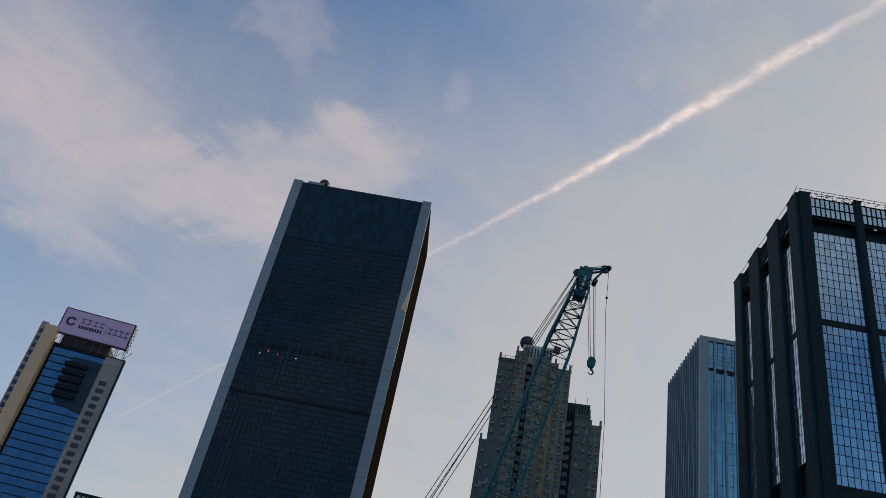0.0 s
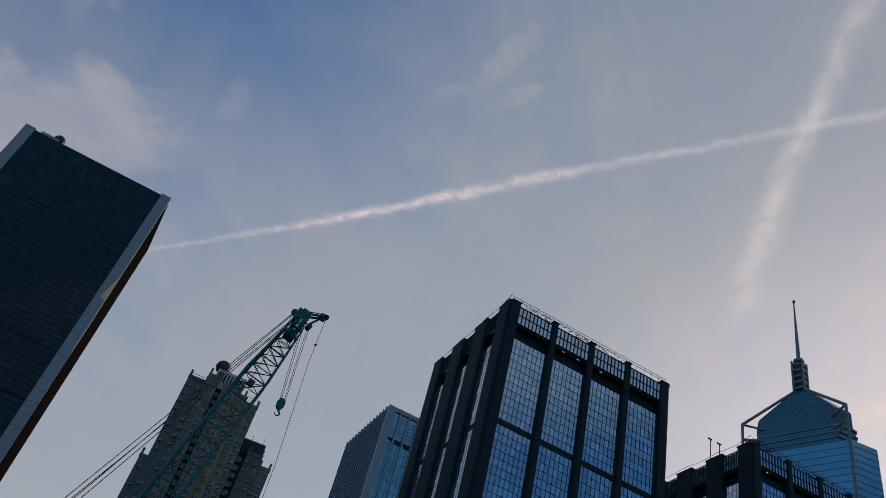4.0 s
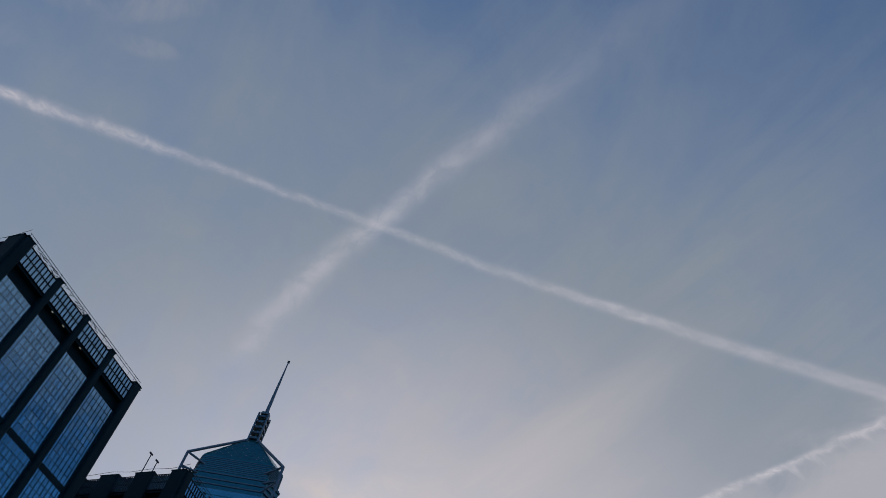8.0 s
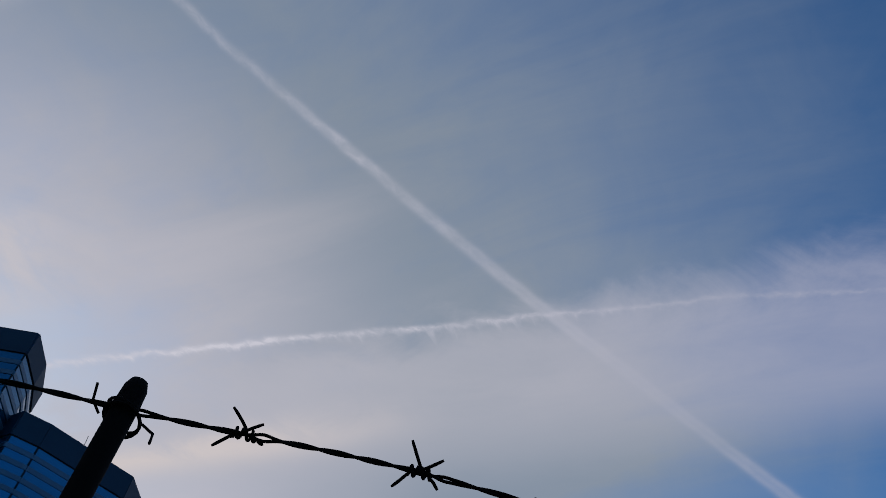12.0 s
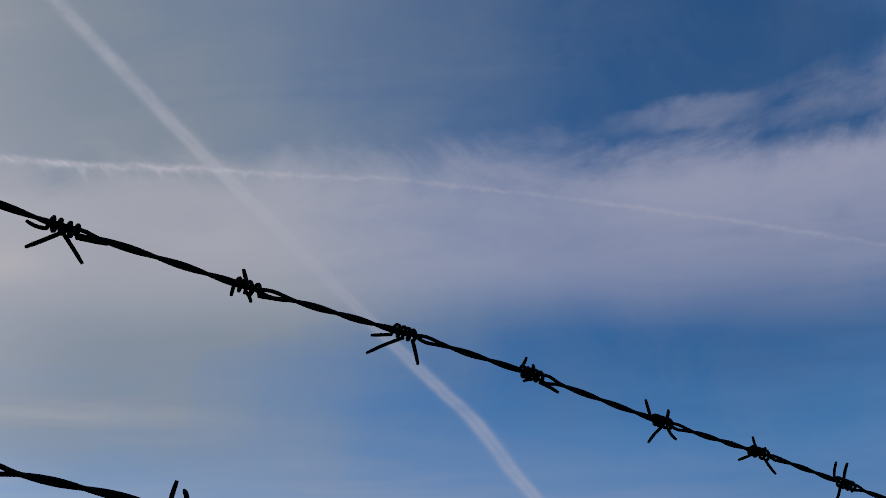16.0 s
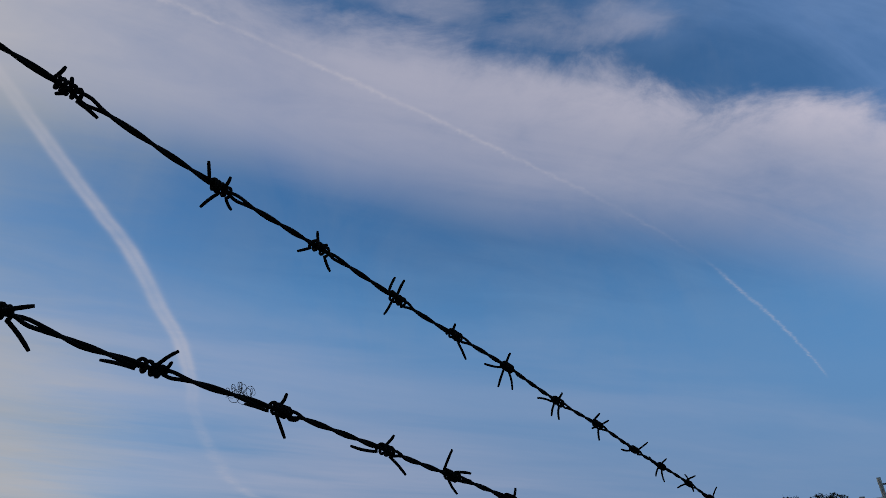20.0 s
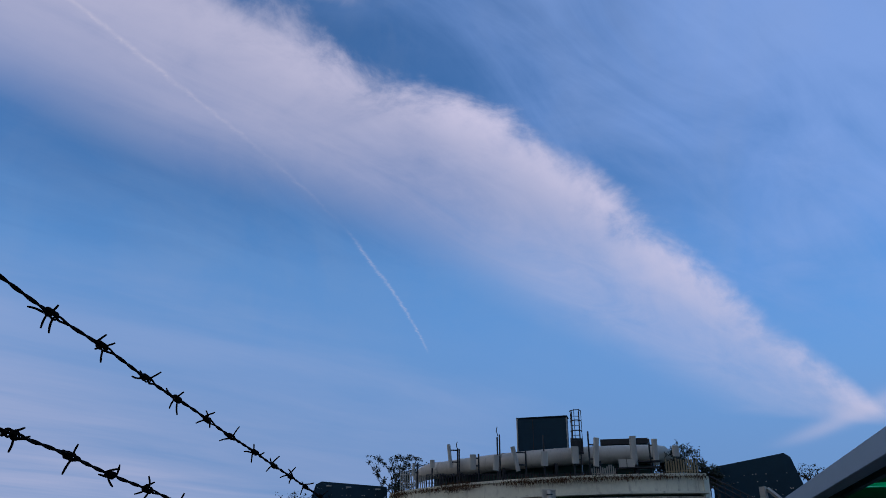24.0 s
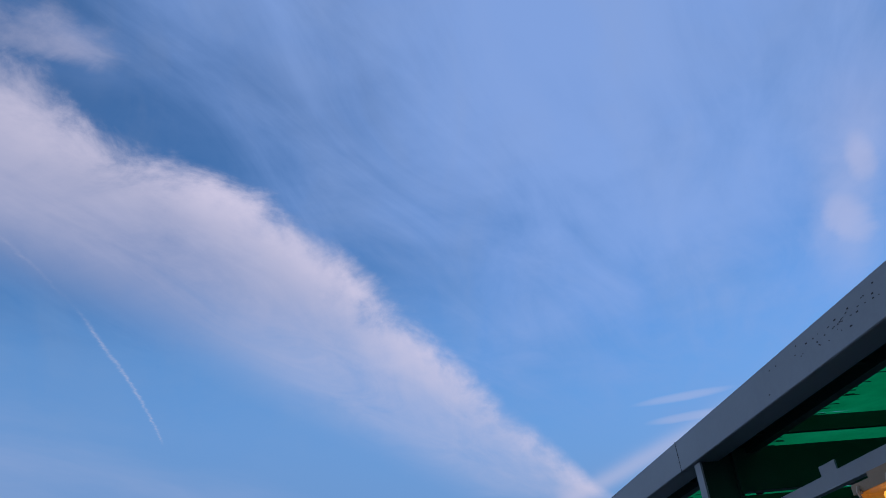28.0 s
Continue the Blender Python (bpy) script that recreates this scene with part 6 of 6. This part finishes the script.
def picket_fence(label, x0, x1, count, z1, mat, k):
    t = thing("roof_fence", label, "fence", (0, 0, 0), 0, "picket fences on the roof")
    for i in range(count):
        x = x0 + (x1 - x0) * i / (count - 1)
        p = on(x, z1 + rng.uniform(-0.12, 0.12), k)
        part("picket", Shape().box(p.x - 0.04, p.x + 0.04, p.y - 0.02, p.y + 0.02, ROOF - 0.15, p.z), mat, t)
    for z in (7.2, 7.7):
        part("rail", Shape().tube([on(x0 + (x1 - x0) * i / 12, z, k + 0.001) for i in range(13)], 0.03, 5), mat, t)


picket_fence("weathered pale picket fence at the roof's edge", 1.2, -0.3, 12, 7.95, M_ANT, 1.05)
picket_fence("dark picket fence under the duct", -0.4, -10.5, 60, 7.75, M_STEEL, 1.03)
picket_fence("short grey picket fence beside the ladder", -10.6, -12.0, 12, 8.1, M_ANT, 1.035)
picket_fence("pale bamboo picket fence at the roof corner", -14.9, -16.6, 13, 8.4, M_PICKET, 1.02)

# side panels of dark sheet, studded with rivets
for side, pts in (("east", [(7.0, 4.9), (1.9, 4.9), (2.05, 6.95), (6.05, 7.2), (6.4, 7.0)]), ("west", [(-17.3, 5.2), (-22.3, 5.2), (-21.5, 8.2), (-21.2, 8.46), (-17.45, 7.84)])):
    t = thing("sheet_screen", "dark blue riveted sheet screen beside the roof", "screen", (0, 0, 0), 0, "dark sheet screens")
    n = len(pts)
    s = Shape()
    s.v = [tuple(on(x, z, 1.1)) for x, z in pts] + [tuple(on(x, z, 1.105)) for x, z in pts]
    s.f = [tuple(range(n)), tuple(n + i for i in reversed(range(n)))] + [(i, (i + 1) % n, n + (i + 1) % n, n + i) for i in range(n)]
    sheet = part("sheet", s, M_PANEL, t)
    for k in range(30):
        f, z = rng.random(), rng.choice((5.6, 5.95, 6.4, 6.8)) + (0.5 if side == "west" else 0.0) + rng.uniform(-0.04, 0.04)
        part("rivet", Shape().ball(on(pts[0][0] + (pts[1][0] - pts[0][0]) * (0.12 + 0.76 * f), z, 1.097), 0.035, 6, 4), M_ANT, sheet)
    upright("hatch", pts[0][0] * 0.45 + pts[1][0] * 0.55, pts[0][0] * 0.3 + pts[1][0] * 0.7, 5.2, 5.75, 1.096, 0.05, M_GREENBLACK, t)
    upright("base", pts[0][0], pts[1][0], -1.5, 5.0, 1.1, -0.4, M_GREYTILE, t)
    if side == "east":
        for x, z, w in ((3.9, 6.0, 0.55), (3.9, 5.72, 0.5)):
            upright("vent_unit", x + w, x - w, z, z + 0.16, 1.09, -0.3, M_ANT, t)
        for x in (2.6, 4.4, 5.6):
            upright("lamp_strip", x + 0.16, x - 0.16, 6.72 + 0.05 * (x - 2), 6.8 + 0.05 * (x - 2), 1.096, -0.1, M_ANT, t)
    else:
        part("prop", Shape().tube([on(-19.9, 3.5, 1.06), on(-19.9, 6.6, 1.06)], 0.25, 4).tube([on(-20.1, 6.5, 1.06), on(-21.9, 4.6, 1.06)], 0.14, 4), M_ANT, t, "pale raking prop")

stair = thing("roof_stair", "steel stair rails coming down from the roof", "stair", (0, 0, 0))
for dz in (0, 0.3, 0.6):
    part("handrail", Shape().tube([on(-17.2, 6.75 + dz, 0.99), on(-20.6, 4.6 + dz, 0.97)], 0.035, 6), M_STEEL, stair)
for k in range(10):
    f = k / 9
    part("baluster", Shape().tube([on(-17.2 - 3.4 * f, 6.0 - 2.1 * f, 0.99 - 0.02 * f), on(-17.2 - 3.4 * f, 7.4 - 2.1 * f, 0.99 - 0.02 * f)], 0.025, 5), M_STEEL, stair)
for x in (-17.6, -20.4):
    p = on(x, 5.0, 0.985)
    part("leg", Shape().box(p.x - 0.08, p.x + 0.08, p.y - 0.08, p.y + 0.08, 0, 5.3 + (x + 19) * 0.62 + 1.7), M_STEEL, stair)
east = thing("roof_stair", "steel stair rails beside the east end wall", "stair", (0, 0, 0))
for dz in (0, 0.3, 0.6):
    part("handrail", Shape().tube([on(2.1, 5.75 + dz, 1.0), on(5.4, 3.2 + dz, 0.98)], 0.04, 6), M_BLUEGREY, east)
for k in range(9):
    f = k / 8
    part("baluster", Shape().tube([on(2.1 + 3.3 * f, 5.2 - 2.55 * f, 1.0 - 0.02 * f), on(2.1 + 3.3 * f, 6.4 - 2.55 * f, 1.0 - 0.02 * f)], 0.025, 5), M_BLUEGREY, east)
for x, top in ((2.2, 7.4), (5.3, 5.0)):
    p = on(x, 4.0, 0.99)
    part("leg", Shape().box(p.x - 0.06, p.x + 0.06, p.y - 0.06, p.y + 0.06, 0, top), M_STEEL, east)
part("stringer", Shape().tube([on(-17.2, 5.9, 0.99), on(-20.6, 3.8, 0.97)], 0.14, 4), M_STEEL, stair)


def leafy(name, label, at, limbs, leaves, spread, size, seed, z_low, lean=0.55):
    """Bush or small tree: forked stems, many small leaf blades with gaps."""
    r = random.Random(seed)
    t = thing(name, label, "tree" if name == "roof_tree" else "plant", at)
    stems, tips = Shape(), []
    for k in range(limbs):
        p, d = Vector((r.uniform(-0.15, 0.15), r.uniform(-0.1, 0.1), z_low)), Vector((r.gauss(0, lean), r.gauss(0, 0.4), 1)).normalized()
        pts = [p.copy()]
        for i in range(7):
            p = p + d * (size / 7)
            d = (d + Vector((r.gauss(0, 0.28), r.gauss(0, 0.25), r.uniform(-0.1, 0.15)))).normalized()
            pts.append(p.copy())
            if i > 1:
                tips.append(p.copy())
                q = p + Vector((r.gauss(0, spread), r.gauss(0, spread * 0.7), r.uniform(-0.05, spread)))
                stems.tube([p, p.lerp(q, 0.5) + Vector((0, 0, 0.04)), q], [0.014, 0.01, 0.006], 4)
                tips += [q, p.lerp(q, 0.6), p.lerp(q, 0.3)]
        stems.tube(pts, [0.045 - 0.005 * i for i in range(8)], 6)
        part("branch", stems, M_BARK, t)
        stems = Shape()
    cl = Shape()
    for k in range(leaves):
        c = r.choice(tips) + Vector((r.gauss(0, 0.09), r.gauss(0, 0.09), r.gauss(0, 0.09)))
        a = Vector((r.gauss(0, 1), r.gauss(0, 1), r.gauss(0, 1))).normalized()
        b = a.cross(Vector((r.gauss(0, 1), r.gauss(0, 1), r.gauss(0, 1)))).normalized()
        l, w = r.uniform(0.05, 0.11), r.uniform(0.025, 0.045)
        cl.quad(c - a * l, c + b * w, c + a * l, c - b * w)
    part("crown", cl, M_LEAF, t)
    return t


leafy("roof_tree", "thin leafy sapling growing at the roof's edge", on(1.5, 6.2, 1.1), 13, 3600, 0.42, 4.5, 3, -0.9, 0.24)
leafy("roof_tree", "dense dark shrub growing behind the duct", on(-15.5, 7.0, 1.08), 18, 5200, 0.5, 2.5, 4, -0.2)
leafy("roof_tree", "leafy shrub spilling over the roof corner", on(-16.9, 6.4, 1.07), 16, 4200, 0.42, 1.7, 5, -0.2)
leafy("roof_shrub", "small bush behind the dark sheet screen", on(-22.3, 7.0, 1.14), 5, 240, 0.28, 1.1, 6, -0.3)
leafy("roof_shrub", "low bush beside the dark sheet screen", on(7.3, 5.4, 1.08), 6, 380, 0.45, 1.5, 7, -0.2)


def weeds():
    """Dry grass and creepers in tufts along the coping, denser where they have taken root."""
    r = random.Random(12)
    s = Shape()
    for k in range(5200):
        f = r.random()
        thick = 0.5 + noise.noise((f * 11, 0, 3)) + 0.7 * math.exp(-((f - 0.27) / 0.05) ** 2) + 0.4 * math.exp(-((f - 0.62) / 0.1) ** 2)
        if r.random() > 0.75 * thick:
            continue
        p = arc_at(f, r.uniform(-0.16, 0.1))
        z = 7.42 + B + r.uniform(-0.08, 0.12)
        hang = r.random() < 0.45
        l = r.uniform(0.08, 0.3) * (0.7 + 0.6 * thick)
        d = Vector((r.gauss(0, 0.55), r.uniform(0.0, 0.5), -1.0 if hang else 1.0)).normalized() * l
        if hang:
            p = arc_at(f, -0.17)
        m = p + d * 0.55
        q = p + d + Vector((r.gauss(0, 0.04), 0.03, -0.05))
        w = r.uniform(0.008, 0.018)
        s.quad((p.x - w, p.y, z), (p.x + w, p.y, z), (m.x + w, m.y, z + d.z * 0.55), (q.x, q.y, z + q.z), (m.x - w, m.y, z + d.z * 0.55))
    return s


solid("parapet_weeds", weeds(), M_WEED, "dry brown weeds along the parapet", "weeds", "stuff")
